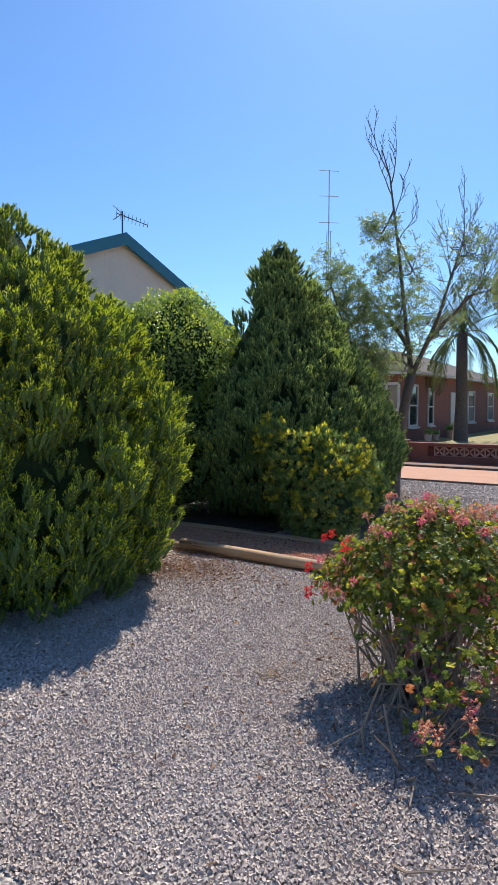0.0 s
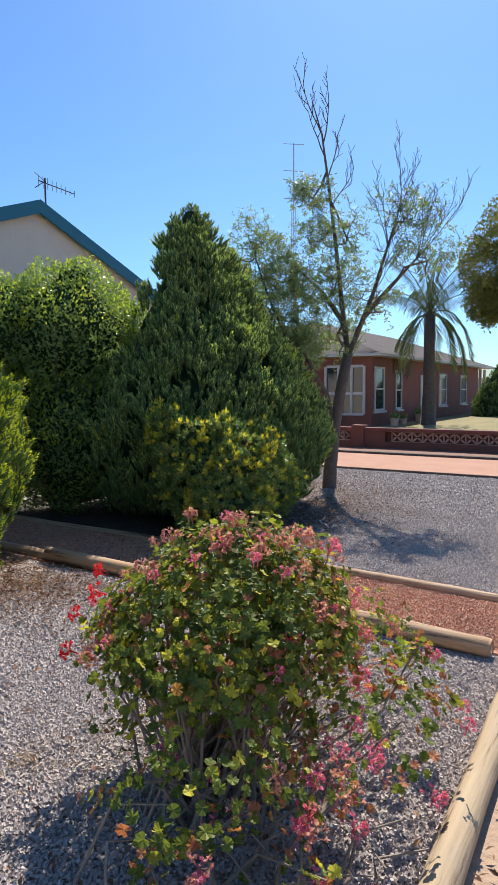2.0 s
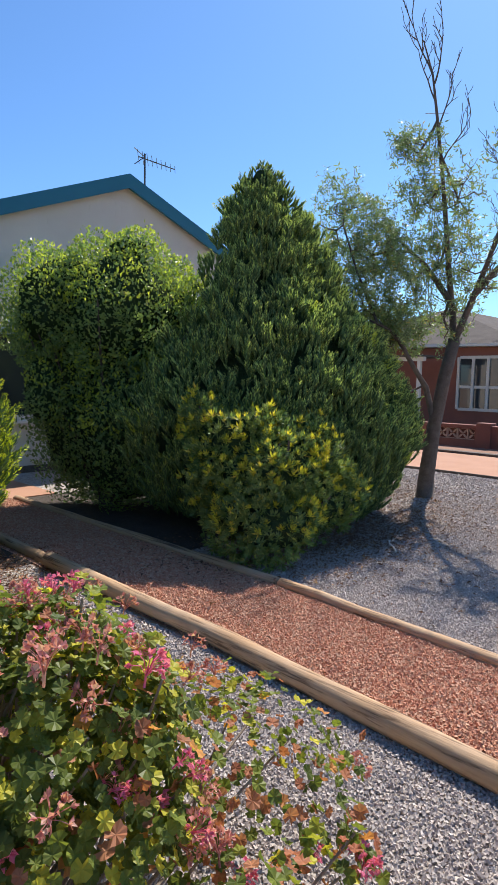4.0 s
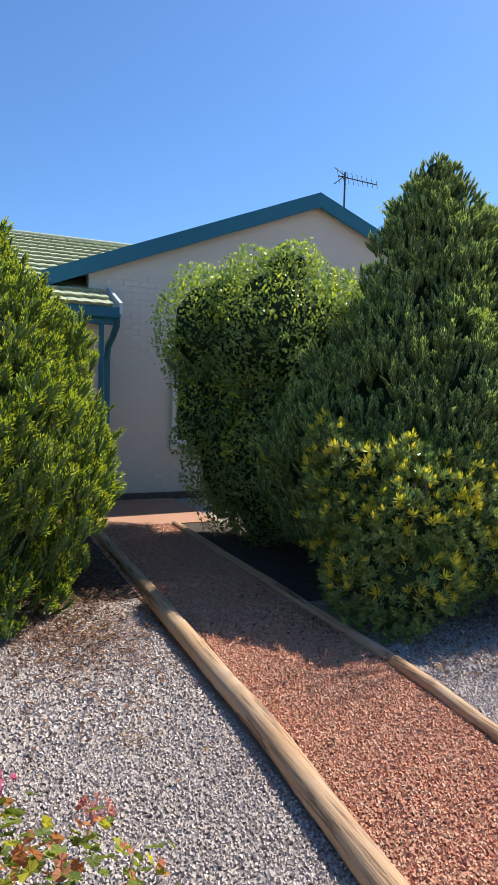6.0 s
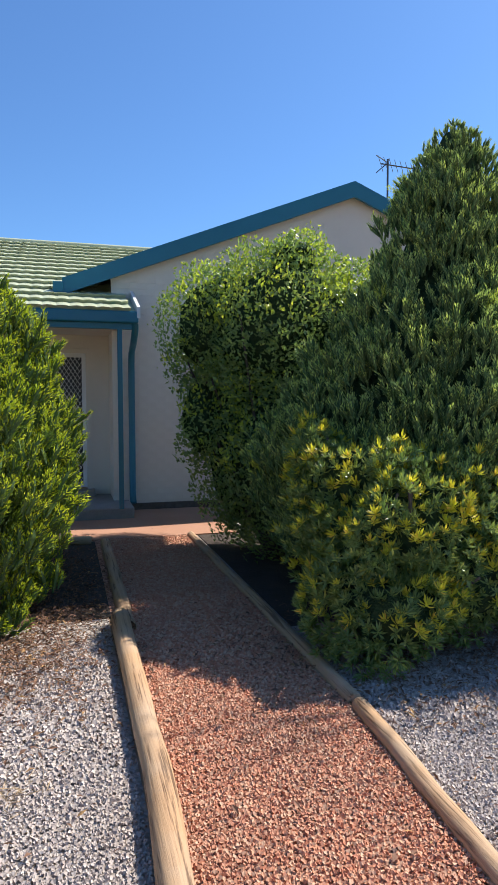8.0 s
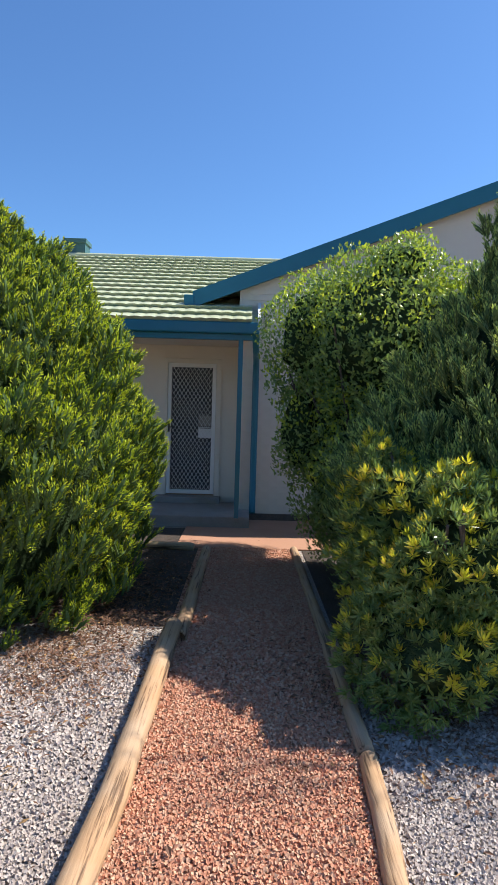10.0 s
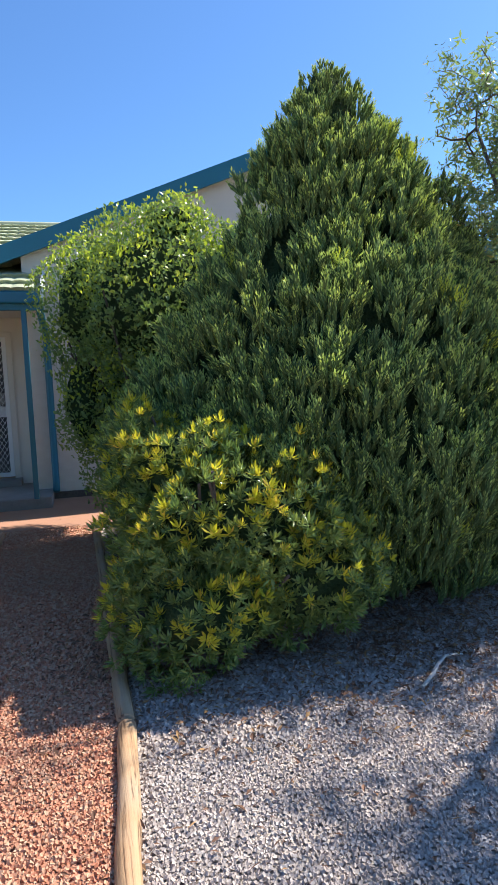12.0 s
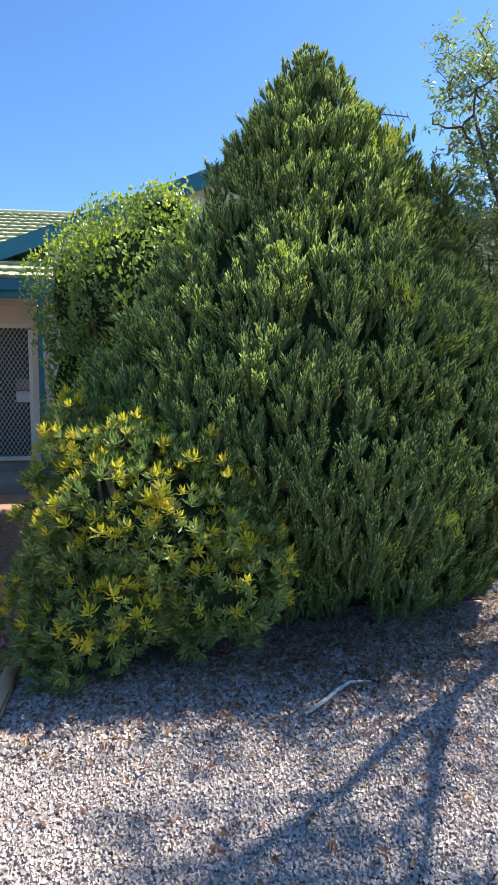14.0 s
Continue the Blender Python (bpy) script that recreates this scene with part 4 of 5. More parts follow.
# ---- bare topped tree ----
def garden_tree():
    rng = np.random.default_rng(31)
    ob = thing("garden_tree", (-3.8, 9.9, 0), "slender leaning tree with bare twiggy top", "tree")
    h = Heap()
    h.tube([(-3.79, 10.05, -0.05), (-3.79, 10.08, 0.3), (-3.75, 10.15, 0.95), (-3.66, 10.2, 1.6), (-3.58, 10.25, 2.05)], [0.12, 0.1, 0.085, 0.08, 0.075], 10)
    lead = np.array([(-3.58, 10.25, 2.02), (-3.68, 10.22, 2.8), (-3.76, 10.16, 3.7), (-3.86, 10.1, 4.6), (-3.9, 9.98, 5.2), (-4.0, 9.9, 5.6)])
    h.tube(lead, [0.046, 0.036, 0.028, 0.02, 0.013, 0.008], 8)
    limbs = {"lead": lead,
             "over": np.array([(-3.75, 10.15, 0.96), (-3.83, 10.03, 1.43), (-3.85, 9.83, 1.61), (-3.87, 9.63, 1.8), (-3.9, 9.55, 1.95), (-4.0, 9.4, 2.12), (-4.15, 9.2, 2.22)]),
             "right": np.array([(-3.58, 10.25, 2.02), (-3.25, 10.05, 2.55), (-3.06, 9.95, 2.9), (-2.93, 10.1, 3.5), (-2.75, 10.0, 3.9)]),
             "right2": np.array([(-3.25, 10.05, 2.55), (-2.85, 10.05, 2.95), (-2.45, 10.1, 3.35)]),
             "back": np.array([(-3.65, 10.22, 2.5), (-3.9, 10.0, 2.95), (-4.2, 9.75, 3.3)])}
    for k in ("over", "right", "right2", "back"):
        h.tube(limbs[k], np.linspace(0.044, 0.012, len(limbs[k])), 8)
    # a broken side branch
    h.tube([(-3.84, 10.0, 1.45), (-3.92, 9.86, 1.38), (-4.0, 9.68, 1.3), (-4.1, 9.4, 1.24)], [0.014, 0.012, 0.01, 0.006], 6)
    # masses: limb, centre, size, twigs, leaf sprays on each twig, low end of the limb used
    masses = [("over", (-4.4, 9.45, 2.75), (0.75, 0.65, 0.7), 180, 5, 0.6), ("over", (-4.47, 9.05, 3.6), (0.3, 0.28, 0.5), 22, 4, 0.9),
              ("over", (-4.2, 9.75, 2.2), (0.5, 0.45, 0.4), 80, 5, 0.5), ("back", (-4.5, 9.7, 3.35), (0.45, 0.45, 0.5), 60, 4, 0.7),
              ("lead", (-3.7, 10.2, 2.5), (0.55, 0.45, 0.5), 50, 3, 0.1), ("lead", (-3.75, 10.1, 3.2), (0.5, 0.45, 0.5), 60, 3, 0.3),
              ("lead", (-4.0, 9.9, 4.4), (0.36, 0.34, 0.22), 40, 3, 0.6), ("lead", (-3.9, 10.0, 3.85), (0.45, 0.4, 0.3), 40, 2, 0.45), ("lead", (-3.55, 10.1, 3.9), (0.35, 0.35, 0.4), 20, 1, 0.5),
              ("right", (-3.05, 9.95, 2.9), (0.45, 0.4, 0.4), 26, 1, 0.3), ("right2", (-2.35, 10.0, 3.4), (0.45, 0.45, 0.35), 40, 2, 0.6),
              ("right", (-2.65, 9.95, 3.95), (0.5, 0.4, 0.35), 50, 1, 0.9)]
    Q, A = [], []
    for limb, c, r, n, leaves, low in masses:
        path = limbs[limb]
        hub = np.array(c) * np.array((1, 1, 1)) - np.array((0, 0, r[2] * 0.5))
        f0 = np.array([np.interp((low + 0.03) * (len(path) - 1), range(len(path)), path[:, k]) for k in range(3)])
        h.tube([f0, (f0 + hub) / 2 + rng.normal(0, 0.04, 3), hub], [0.02, 0.016, 0.012], 6)
        # each twig springs from the nearest growth already there
        pts = rng.normal(size=(n * 2, 3))
        pts = np.array(c) + pts / np.linalg.norm(pts, axis=1)[:, None] * np.array(r) * 1.1 * rng.random((n * 2, 1)) ** 0.45
        pts = pts[np.argsort(np.linalg.norm(pts - hub, axis=1))]
        nodes, rank = [hub], [0]
        for p in pts:
            arr = np.array(nodes)
            cost = np.linalg.norm(arr - p, axis=1) + 0.9 * np.maximum(0, arr[:, 2] - p[2])
            k = int(np.argmin(cost))
            s = nodes[k]
            m = (s + p) / 2 + rng.normal(0, 0.012, 3) - np.array((0, 0, 0.02))
            rad = max(0.0028, 0.011 * 0.8 ** rank[k])
            h.tube([s, m, p], [rad, rad * 0.9, rad * 0.75], 4)
            nodes.append(p)
            rank.append(rank[k] + 1)
            for _ in range(leaves + 2 if leaves and rng.random() < 0.85 else 0):
                if rng.random() < 0.9:
                    Q.append(p + rng.normal(0, 0.055, 3))
                    A.append((p - s) / (np.linalg.norm(p - s) + 1e-6) + rng.normal(0, 0.4, 3) + np.array((0, 0, 0.35)))

    def bare(p, d, L, r, depth):
        """A leafless shoot that forks as it rises."""
        d = np.array(d, float) / np.linalg.norm(d)
        pts, n = [np.array(p, float)], 5
        for k in range(n):
            d = d + rng.normal(0, 0.1, 3) + np.array((0, 0, 0.1))
            d /= np.linalg.norm(d)
            pts.append(pts[-1] + d * L / n)
            if depth and k > 0:
                a = rng.uniform(0, 6.28)
                bare(pts[-1], d + 0.75 * np.array((math.cos(a), math.sin(a), 0.1)), L * rng.uniform(0.3, 0.5), r * 0.6, depth - 1)
        h.tube(pts, np.linspace(r, max(0.003, r * 0.4), n + 1), 5)

    bare((-3.9, 9.98, 5.2), (-0.42, -0.2, 0.75), 0.75, 0.012, 2)
    bare((-3.88, 10.04, 4.9), (-0.35, -0.2, 0.7), 0.75, 0.011, 2)
    bare((-3.88, 10.0, 5.1), (0.12, 0.05, 0.8), 0.62, 0.012, 2)
    bare((-3.86, 10.1, 4.6), (0.2, 0.1, 0.85), 0.6, 0.011, 2)
    bare((-3.8, 10.13, 4.2), (0.45, 0.2, 0.8), 0.6, 0.01, 2)
    for p, d, L in (((-2.75, 10.0, 3.9), (0.25, -0.1, 0.9), 0.75), ((-2.93, 10.1, 3.5), (-0.1, 0.1, 0.9), 0.8), ((-2.85, 10.05, 3.6), (0.5, 0.1, 0.8), 0.7),
                    ((-2.45, 10.1, 3.35), (0.5, 0.1, 0.6), 0.8), ((-2.5, 10.1, 3.3), (0.2, 0, 0.9), 0.7), ((-3.06, 9.95, 2.9), (0.35, 0.1, 0.8), 0.8)):
        bare(p, d, L, 0.008, 2)
        bare(p, np.array(d) + rng.normal(0, 0.3, 3), L * 0.85, 0.007, 2)
        bare(np.array(p) + rng.normal(0, 0.02, 3), np.array(d) + rng.normal(0, 0.35, 3), L * 0.7, 0.006, 2)
    part("trunk", h.mesh("trunk"), M_bark, ob, "dark slender trunk and limbs", True)
    ls = []
    for i in range(4):
        rg = np.random.default_rng(80 + i)
        pc = []
        for k in range(6):
            az, el = k * 2.4, radians(rg.uniform(-65, 25))
            way = (math.cos(az) * math.cos(el), math.sin(az) * math.cos(el), math.sin(el))
            pc.append(leaf(rg.uniform(0.8, 1.25), 0.3, (0, 0, 0.16 * k - 0.5), way, (-math.sin(az), math.cos(az), 0.2), 0.15))
        ls.append(join(pc))
    h = Heap()
    scatter(h, ls, np.array(Q), np.array(A), rng.uniform(0.046, 0.07, len(Q)), rng)
    part("crown", h.mesh("crown"), M_tree, ob)


garden_tree()


# ---- neighbour ----
def leaf_cloud(ob, name, lumps, count, size, wide, mat, seed, droop=0.0):
    rng = np.random.default_rng(seed)
    h = Heap()
    T = [join([leaf(1, wide, rg.normal(0, 0.5, 3), rg.normal(size=3) + np.array((0, 0, -droop)), rg.normal(size=3), 0.2) for _ in range(6)]) for rg in (np.random.default_rng(seed + i) for i in range(4))]
    for l in lumps:
        k = count // len(lumps)
        d = rng.normal(size=(k, 3))
        d /= np.linalg.norm(d, axis=1)[:, None]
        p = np.array(l[:3]) + d * np.array(l[3:]) * (1 - 0.5 * rng.random(k) ** 2)[:, None]
        p += d * (lump(p, 1.5, seed) * 0.25)[:, None]
        scatter(h, T, p, d + np.array((0, 0, 0.4)), size * rng.uniform(0.7, 1.3, k), rng)
    part(name, h.mesh(name), mat, ob)


nb = thing("brick_wall", (-3.0, 16.9, 0), "low red brick garden wall with pierced pattern blocks", "wall")
part("base_course", boxed(-9.0, 3.0, 16.8, 16.98, 0, 0.17), M_brickred, nb, "dark red brick base course")
part("coping", boxed(-9.0, 3.0, 16.78, 17.0, 0.43, 0.52, 0.01), M_brickred, nb, "red brick coping")
for x0, x1 in ((-9.0, -7.6), (-6.35, -5.4)):
    part("panel", boxed(x0, x1, 16.8, 16.98, 0.17, 0.43), M_brickred, nb)
part("backing", boxed(-9.0, 3.0, 16.95, 16.99, 0.17, 0.43), M_brickred, nb, "dark brick behind the pierced blocks")
part("pillar", boxed(-6.3, -5.95, 16.74, 17.04, 0, 0.58, 0.01), M_brickred, nb, "square brick pillar")


def petal_block():
    bm = bmesh.new()
    for sx in (0, 1):
        box(bm, -0.13 + sx * 0.25, -0.12 + sx * 0.25, -0.04, 0.04, -0.13, 0.13)
    box(bm, -0.12, 0.12, -0.04, 0.04, -0.13, -0.12)
    box(bm, -0.12, 0.12, -0.04, 0.04, 0.12, 0.13)
    for sx in (-1, 1):
        for sz in (-1, 1):
            bmesh.ops.create_uvsphere(bm, u_segments=8, v_segments=5, radius=1, matrix=Matrix.Translation((0.058 * sx, 0, 0.058 * sz)) @ Matrix.Rotation(radians(45 * sx * sz), 4, "Y") @ Matrix.Diagonal((0.026, 0.036, 0.074, 1)))
    me = bpy.data.meshes.new("breeze_block")
    bm.to_mesh(me)
    bm.free()
    me.materials.append(M_block)
    return me


M_block = plain("pale_brick_block", (0.5, 0.33, 0.26), (0.6, 0.42, 0.34), 0.85, 2, 40, 0.3, 0.003)
pb = petal_block()
for i in range(40):
    x = -7.47 + i * 0.262
    if -6.4 < x < -5.3 or x > 2.9:
        continue
    b = part("breeze_block", pb, M_block, nb)
    b.location = (x, 16.9, 0.3)
    b.scale = (1, 1, 0.98)

nh = thing("brick_house", (-13.0, 32.0, 0), "single storey red brick house with grey tiled roof", "house")
HX, HY0, HY1 = -8.7, 24.3, 42.0
part("wall", boxed(HX - 0.25, HX, HY0, HY1, 0, 2.75), M_brickred, nh, "red brick front wall")
part("wall", boxed(-18.0, HX - 0.25, HY0, HY0 + 0.25, 0, 2.75), M_brickred, nh, "red brick side wall")
part("wall", boxed(-18.0, -17.75, HY0 + 0.25, 44.0, 0, 2.75), M_brickred, nh)
part("wall", boxed(-11.3, -11.05, HY1, 44.0, 0, 2.75), M_brickred, nh, "recessed red brick wall of the porch")
part("eave", boxed(-18.6, HX + 0.5, HY0 - 0.5, 44.5, 2.76, 2.86), M_white, nh, "pale eave and gutter")
rb = bmesh.new()
c4 = [rb.verts.new(v) for v in ((-18.6, HY0 - 0.5, 2.861), (HX + 0.5, HY0 - 0.5, 2.861), (HX + 0.5, 44.5, 2.861), (-18.6, 44.5, 2.861))]
r2 = [rb.verts.new(v) for v in ((-13.4, HY0 + 4.5, 4.7), (-13.4, 39.5, 4.7))]
for f in ((c4[0], c4[1], r2[0]), (c4[1], c4[2], r2[1], r2[0]), (c4[2], c4[3], r2[1]), (c4[3], c4[0], r2[0], r2[1]), (c4[3], c4[2], c4[1], c4[0])):
    rb.faces.new(f)
part("roof", rb, M_roofgrey, nh, "low hipped grey roof")


def far_window(y0, y1, z0, z1, bars=1):
    w = part("window", boxed(HX + 0.002, HX + 0.02, y0, y1, z0, z1), M_glass, nh, "white framed sash window")
    fr = [(y0 - 0.08, y0, z0 - 0.08, z1 + 0.08), (y1, y1 + 0.08, z0 - 0.08, z1 + 0.08), (y0, y1, z1, z1 + 0.08), (y0, y1, z0 - 0.08, z0), (y0, y1, (z0 + z1) / 2 - 0.03, (z0 + z1) / 2 + 0.03)]
    for a in fr:
        part("frame", boxed(HX + 0.003, HX + 0.06, *a), M_white, w)
    part("sill", boxed(HX, HX + 0.14, y0 - 0.12, y1 + 0.12, z0 - 0.16, z0 - 0.085), M_white, w)


far_window(24.6, 25.5, 0.75, 2.3)
far_window(27.0, 27.6, 0.75, 2.2)
far_window(33.4, 34.6, 0.75, 2.2)
far_window(37.6, 38.8, 0.75, 2.2)
# side windows by the corner and the white framed lean-to
sw = part("window", boxed(-10.6, -8.95, HY0 - 0.02, HY0 - 0.002, 0.6, 2.35), M_glass, nh, "large white framed corner window")
for x in (-10.6, -10.05, -9.5, -8.98):
    part("frame", boxed(x - 0.05, x + 0.05, HY0 - 0.08, HY0 - 0.021, 0.55, 2.4), M_white, sw)
for z in (0.55, 1.35, 2.4):
    part("frame", boxed(-10.55, -9.03, HY0 - 0.07, HY0 - 0.022, z - 0.05, z + 0.05), M_white, sw)
lt = thing("lean_to", (-12.0, 23.0, 0), "white framed lean-to beside the brick house", "carport")
for x in (-13.6, -11.9, -10.9):
    part("post", boxed(x - 0.06, x + 0.06, 22.0, 22.12, 0, 2.2), M_white, lt)
part("rail", boxed(-13.8, -10.7, 22.0, 22.12, 2.2, 2.34), M_white, lt)
part("roof", boxed(-13.8, -10.7, 21.8, 23.75, 2.341, 2.4), M_roofgrey, lt)
for y in (43.0, 44.2):
    part("porch_post", boxed(HX - 0.2, HX - 0.05, y, y + 0.15, 0, 2.72), M_white, nh, "white porch post")
part("porch_rail", boxed(HX - 0.16, HX - 0.09, 42.1, 44.1, 0.9, 0.98), M_white, nh)
dr = part("door", boxed(HX + 0.002, HX + 0.05, 30.3, 31.2, 0.1, 2.15), M_white, nh, "white front door")



def potted(x, y, sz, seed):
    """A small plant in a clay pot by the brick house."""
    rg = np.random.default_rng(seed)
    ob = thing("plant_pot", (x, y, 0.09), "small clay pot with a green plant by the house", "plant pot", "pots before the brick house")
    bm = bmesh.new()
    bmesh.ops.create_cone(bm, cap_ends=True, segments=12, radius1=0.13 * sz, radius2=0.18 * sz, depth=0.3 * sz, matrix=Matrix.Translation((x, y, 0.09 + 0.15 * sz)))
    part("pot", bm, M_block, ob)
    hp = Heap()
    T = [leaf(1, 0.25, (0, 0, 0), (0, 0, 1), (1, 0, 0), 0.2)]
    P = np.array((x, y, 0.09 + 0.3 * sz)) + rg.normal(0, 0.07 * sz, (90, 3)) * np.array((1, 1, 0.6))
    scatter(hp, T, P, rg.normal(0, 0.6, (90, 3)) + np.array((0, 0, 0.8)), rg.uniform(0.12, 0.26, 90) * sz, rg)
    part("plant", hp.mesh("plant"), M_hedge, ob)


for i, (py, pz) in enumerate(((25.2, 1.0), (26.3, 0.8), (28.4, 1.2), (29.2, 0.9), (29.8, 1.1))):
    potted(HX + 0.6, py, pz, 300 + i)

# palm before the brick house
palm = thing("palm_tree", (-7.2, 26.6, 0.09), "palm tree with drooping feathery fronds", "palm")
h = Heap()
h.tube([(-7.2, 26.6, 0.05), (-7.18, 26.6, 1.5), (-7.2, 26.6, 3.2), (-7.2, 26.6, 4.5)], [0.32, 0.24, 0.22, 0.22], 12)
part("trunk", h.mesh("trunk"), M_bark, palm, "thick dark palm trunk", True)
rng = np.random.default_rng(41)
for i in range(22):
    az = i * 2.4
    up = i % 2 == 0
    L = rng.uniform(2.4, 3.2) if up else rng.uniform(2.6, 3.4)
    el = rng.uniform(0.75, 1.4) if up else rng.uniform(-0.1, 0.5)
    sag = 0.2 if up else 0.5
    pts, d, p = [], np.array((math.cos(az) * math.cos(el), math.sin(az) * math.cos(el), math.sin(el))), np.array((-7.2, 26.6, 4.4))
    for s in range(9):
        pts.append(p.copy())
        p = p + d * L / 8
        d = d + np.array((0, 0, -sag))
        d /= np.linalg.norm(d)
    h = Heap()
    h.tube(pts, np.linspace(0.035, 0.008, 9), 4)
    for s in range(84):
        f = 0.2 + 0.8 * s / 84
        a = np.array([np.interp(f * 8, range(9), [q[k] for q in pts]) for k in range(3)])
        side = np.array((-math.sin(az), math.cos(az), 0)) * (1 if s % 2 else -1)
        h.add(*leaf(rng.uniform(0.5, 0.8) * (1.15 - 0.6 * f), 0.034, a, side * rng.uniform(0.3, 0.7) + np.array((math.cos(az) * 0.4, math.sin(az) * 0.4, -0.9)), (0, 0, 1), 0.1))
    part("frond", h.mesh("frond"), M_palm, palm)

# clipped conical shrubs and the green roofed house behind
for x, y, hgt, r in ((-6.4, 36.0, 2.75, 1.35), (-4.6, 37.0, 2.3, 1.2)):
    cypress("cypress", (x, y), [(0, r), (hgt * 0.3, r * 0.92), (hgt * 0.6, r * 0.64), (hgt * 0.85, r * 0.3), (hgt, 0.02)], 600, 0.22, (M_con, M_contip), "clipped conical dark green cypress", int(50 + x), group="clipped shrubs of the far garden")
fh = thing("green_roofed_house", (-9.0, 62.0, 0), "distant cream house with pale green roof", "house")
part("wall", boxed(-14.0, -2.0, 58.0, 66.0, 0, 2.4), M_wall, fh)
rb = bmesh.new()
c4 = [rb.verts.new(v) for v in ((-14.6, 57.4, 2.41), (-1.4, 57.4, 2.41), (-1.4, 66.6, 2.41), (-14.6, 66.6, 2.41))]
r2 = [rb.verts.new(v) for v in ((-10.0, 62.0, 3.9), (-6.0, 62.0, 3.9))]
for f in ((c4[0], c4[1], r2[1], r2[0]), (c4[1], c4[2], r2[1]), (c4[2], c4[3], r2[0], r2[1]), (c4[3], c4[0], r2[0]), (c4[3], c4[2], c4[1], c4[0])):
    rb.faces.new(f)
part("roof", rb, plain("pale_green_roof", (0.2, 0.3, 0.22), (0.28, 0.38, 0.3), 0.8, 1, 20, 0.1, 0.002), fh, "pale green metal roof")

# large drooping tree beyond the lawn
bt = thing("pepper_tree", (-1.2, 24.0, 0.09), "large spreading tree with drooping foliage", "tree")
h = Heap()
h.tube([(-1.2, 24.0, 0.0), (-1.3, 24.0, 1.6), (-1.6, 23.9, 3.2), (-2.0, 23.8, 5.0)], [0.3, 0.24, 0.2, 0.12], 10)
for i in range(9):
    e = np.array((-2.2 + rng.normal(0, 1.2), 23.9 + rng.normal(0, 1.2), 5.2 + rng.normal(0, 0.9)))
    h.tube([(-1.5, 23.9, 2.6), (np.array((-1.5, 23.9, 2.6)) + e) / 2 + rng.normal(0, 0.2, 3), e], [0.13, 0.09, 0.04], 6)
part("trunk", h.mesh("trunk"), M_bark, bt, "", True)
leaf_cloud(bt, "crown", [(-4.4, 24.0, 5.5, 1.1, 1.2, 1.4), (-3.2, 23.6, 6.5, 1.6, 1.6, 1.5), (-1.2, 24.0, 6.0, 2.0, 2.0, 2.0), (-4.4, 24.2, 4.5, 0.8, 0.9, 0.9), (-2.2, 24.5, 4.7, 1.6, 1.4, 1.1)], 5000, 0.15, 0.3, M_gum, 71, 0.9)

# radio mast behind the trees
mast = thing("radio_mast", (-13.5, 27.0, 0), "thin grey lattice radio mast", "mast")
for a in range(3):
    w = 2.1 * a
    h = Heap()
    h.tube([(-13.5 + 0.16 * math.cos(w), 27 + 0.16 * math.sin(w), 0), (-13.5 + 0.1 * math.cos(w), 27 + 0.1 * math.sin(w), 9.6)], [0.018, 0.016], 4)
    part("leg", h.mesh("leg"), M_slab, mast)
h = Heap()
for i in range(30):
    w, w2, z = 2.1 * i, 2.1 * (i + 1), 0.3 + i * 0.31
    h.tube([(-13.5 + 0.14 * math.cos(w), 27 + 0.14 * math.sin(w), z), (-13.5 + 0.14 * math.cos(w2), 27 + 0.14 * math.sin(w2), z + 0.3)], [0.009, 0.009], 4)
part("bracing", h.mesh("bracing"), M_slab, mast)
h = Heap()
h.tube([(-13.5, 27, 9.5), (-13.5, 27, 12.4)], [0.025, 0.02], 4)
part("pole", h.mesh("pole"), M_slab, mast)
for z in (10.0, 11.2, 12.35):
    h = Heap()
    h.tube([(-13.85, 26.7, z), (-13.15, 27.3, z)], [0.012, 0.012], 4)
    part("element", h.mesh("element"), M_slab, mast)

# stick on the gravel
h = Heap()
h.tube([(-2.55, 7.4, 0.03), (-2.65, 7.52, 0.035), (-2.74, 7.6, 0.03), (-2.8, 7.68, 0.035), (-2.8, 7.78, 0.03)], [0.009, 0.01, 0.009, 0.008, 0.005], 8)
tagged(part("stick", h.mesh("stick"), M_stick, None, "", True), "pale bent dry stick lying on grey gravel", "stick")


# small dead weeds on the gravel
def dry_weed(x, y, size, seed):
    rg = np.random.default_rng(seed)
    ob = thing("dry_weed", (x, y, 0.01), "small dead straw coloured weed in grey gravel", "weed", "dead weeds in the gravel")
    h = Heap()
    n = 70
    P = np.stack([rg.normal(x, size * 0.25, n), rg.normal(y, size * 0.25, n), np.full(n, 0.012)], 1)
    a = rg.uniform(0, 6.28, n)
    scatter(h, [leaf(1, 0.05, (0, 0, 0), (0, 0, 1), (1, 0, 0), 0.2)], P, np.stack([np.cos(a), np.sin(a), rg.uniform(0.1, 0.7, n)], 1), rg.uniform(0.4, 1.0, n) * size * 0.5, rg)
    tagged(part("dry_stalk", h.mesh("dry_stalk"), M_straw, ob), kind="stuff")


M_straw = plain("straw", (0.3, 0.2, 0.11), (0.46, 0.33, 0.19), 0.85, 20, 90, 0.2, 0.002)
dry_weed(-1.76, 2.91, 0.2, 401)
dry_weed(-2.4, 4.51, 0.18, 402)


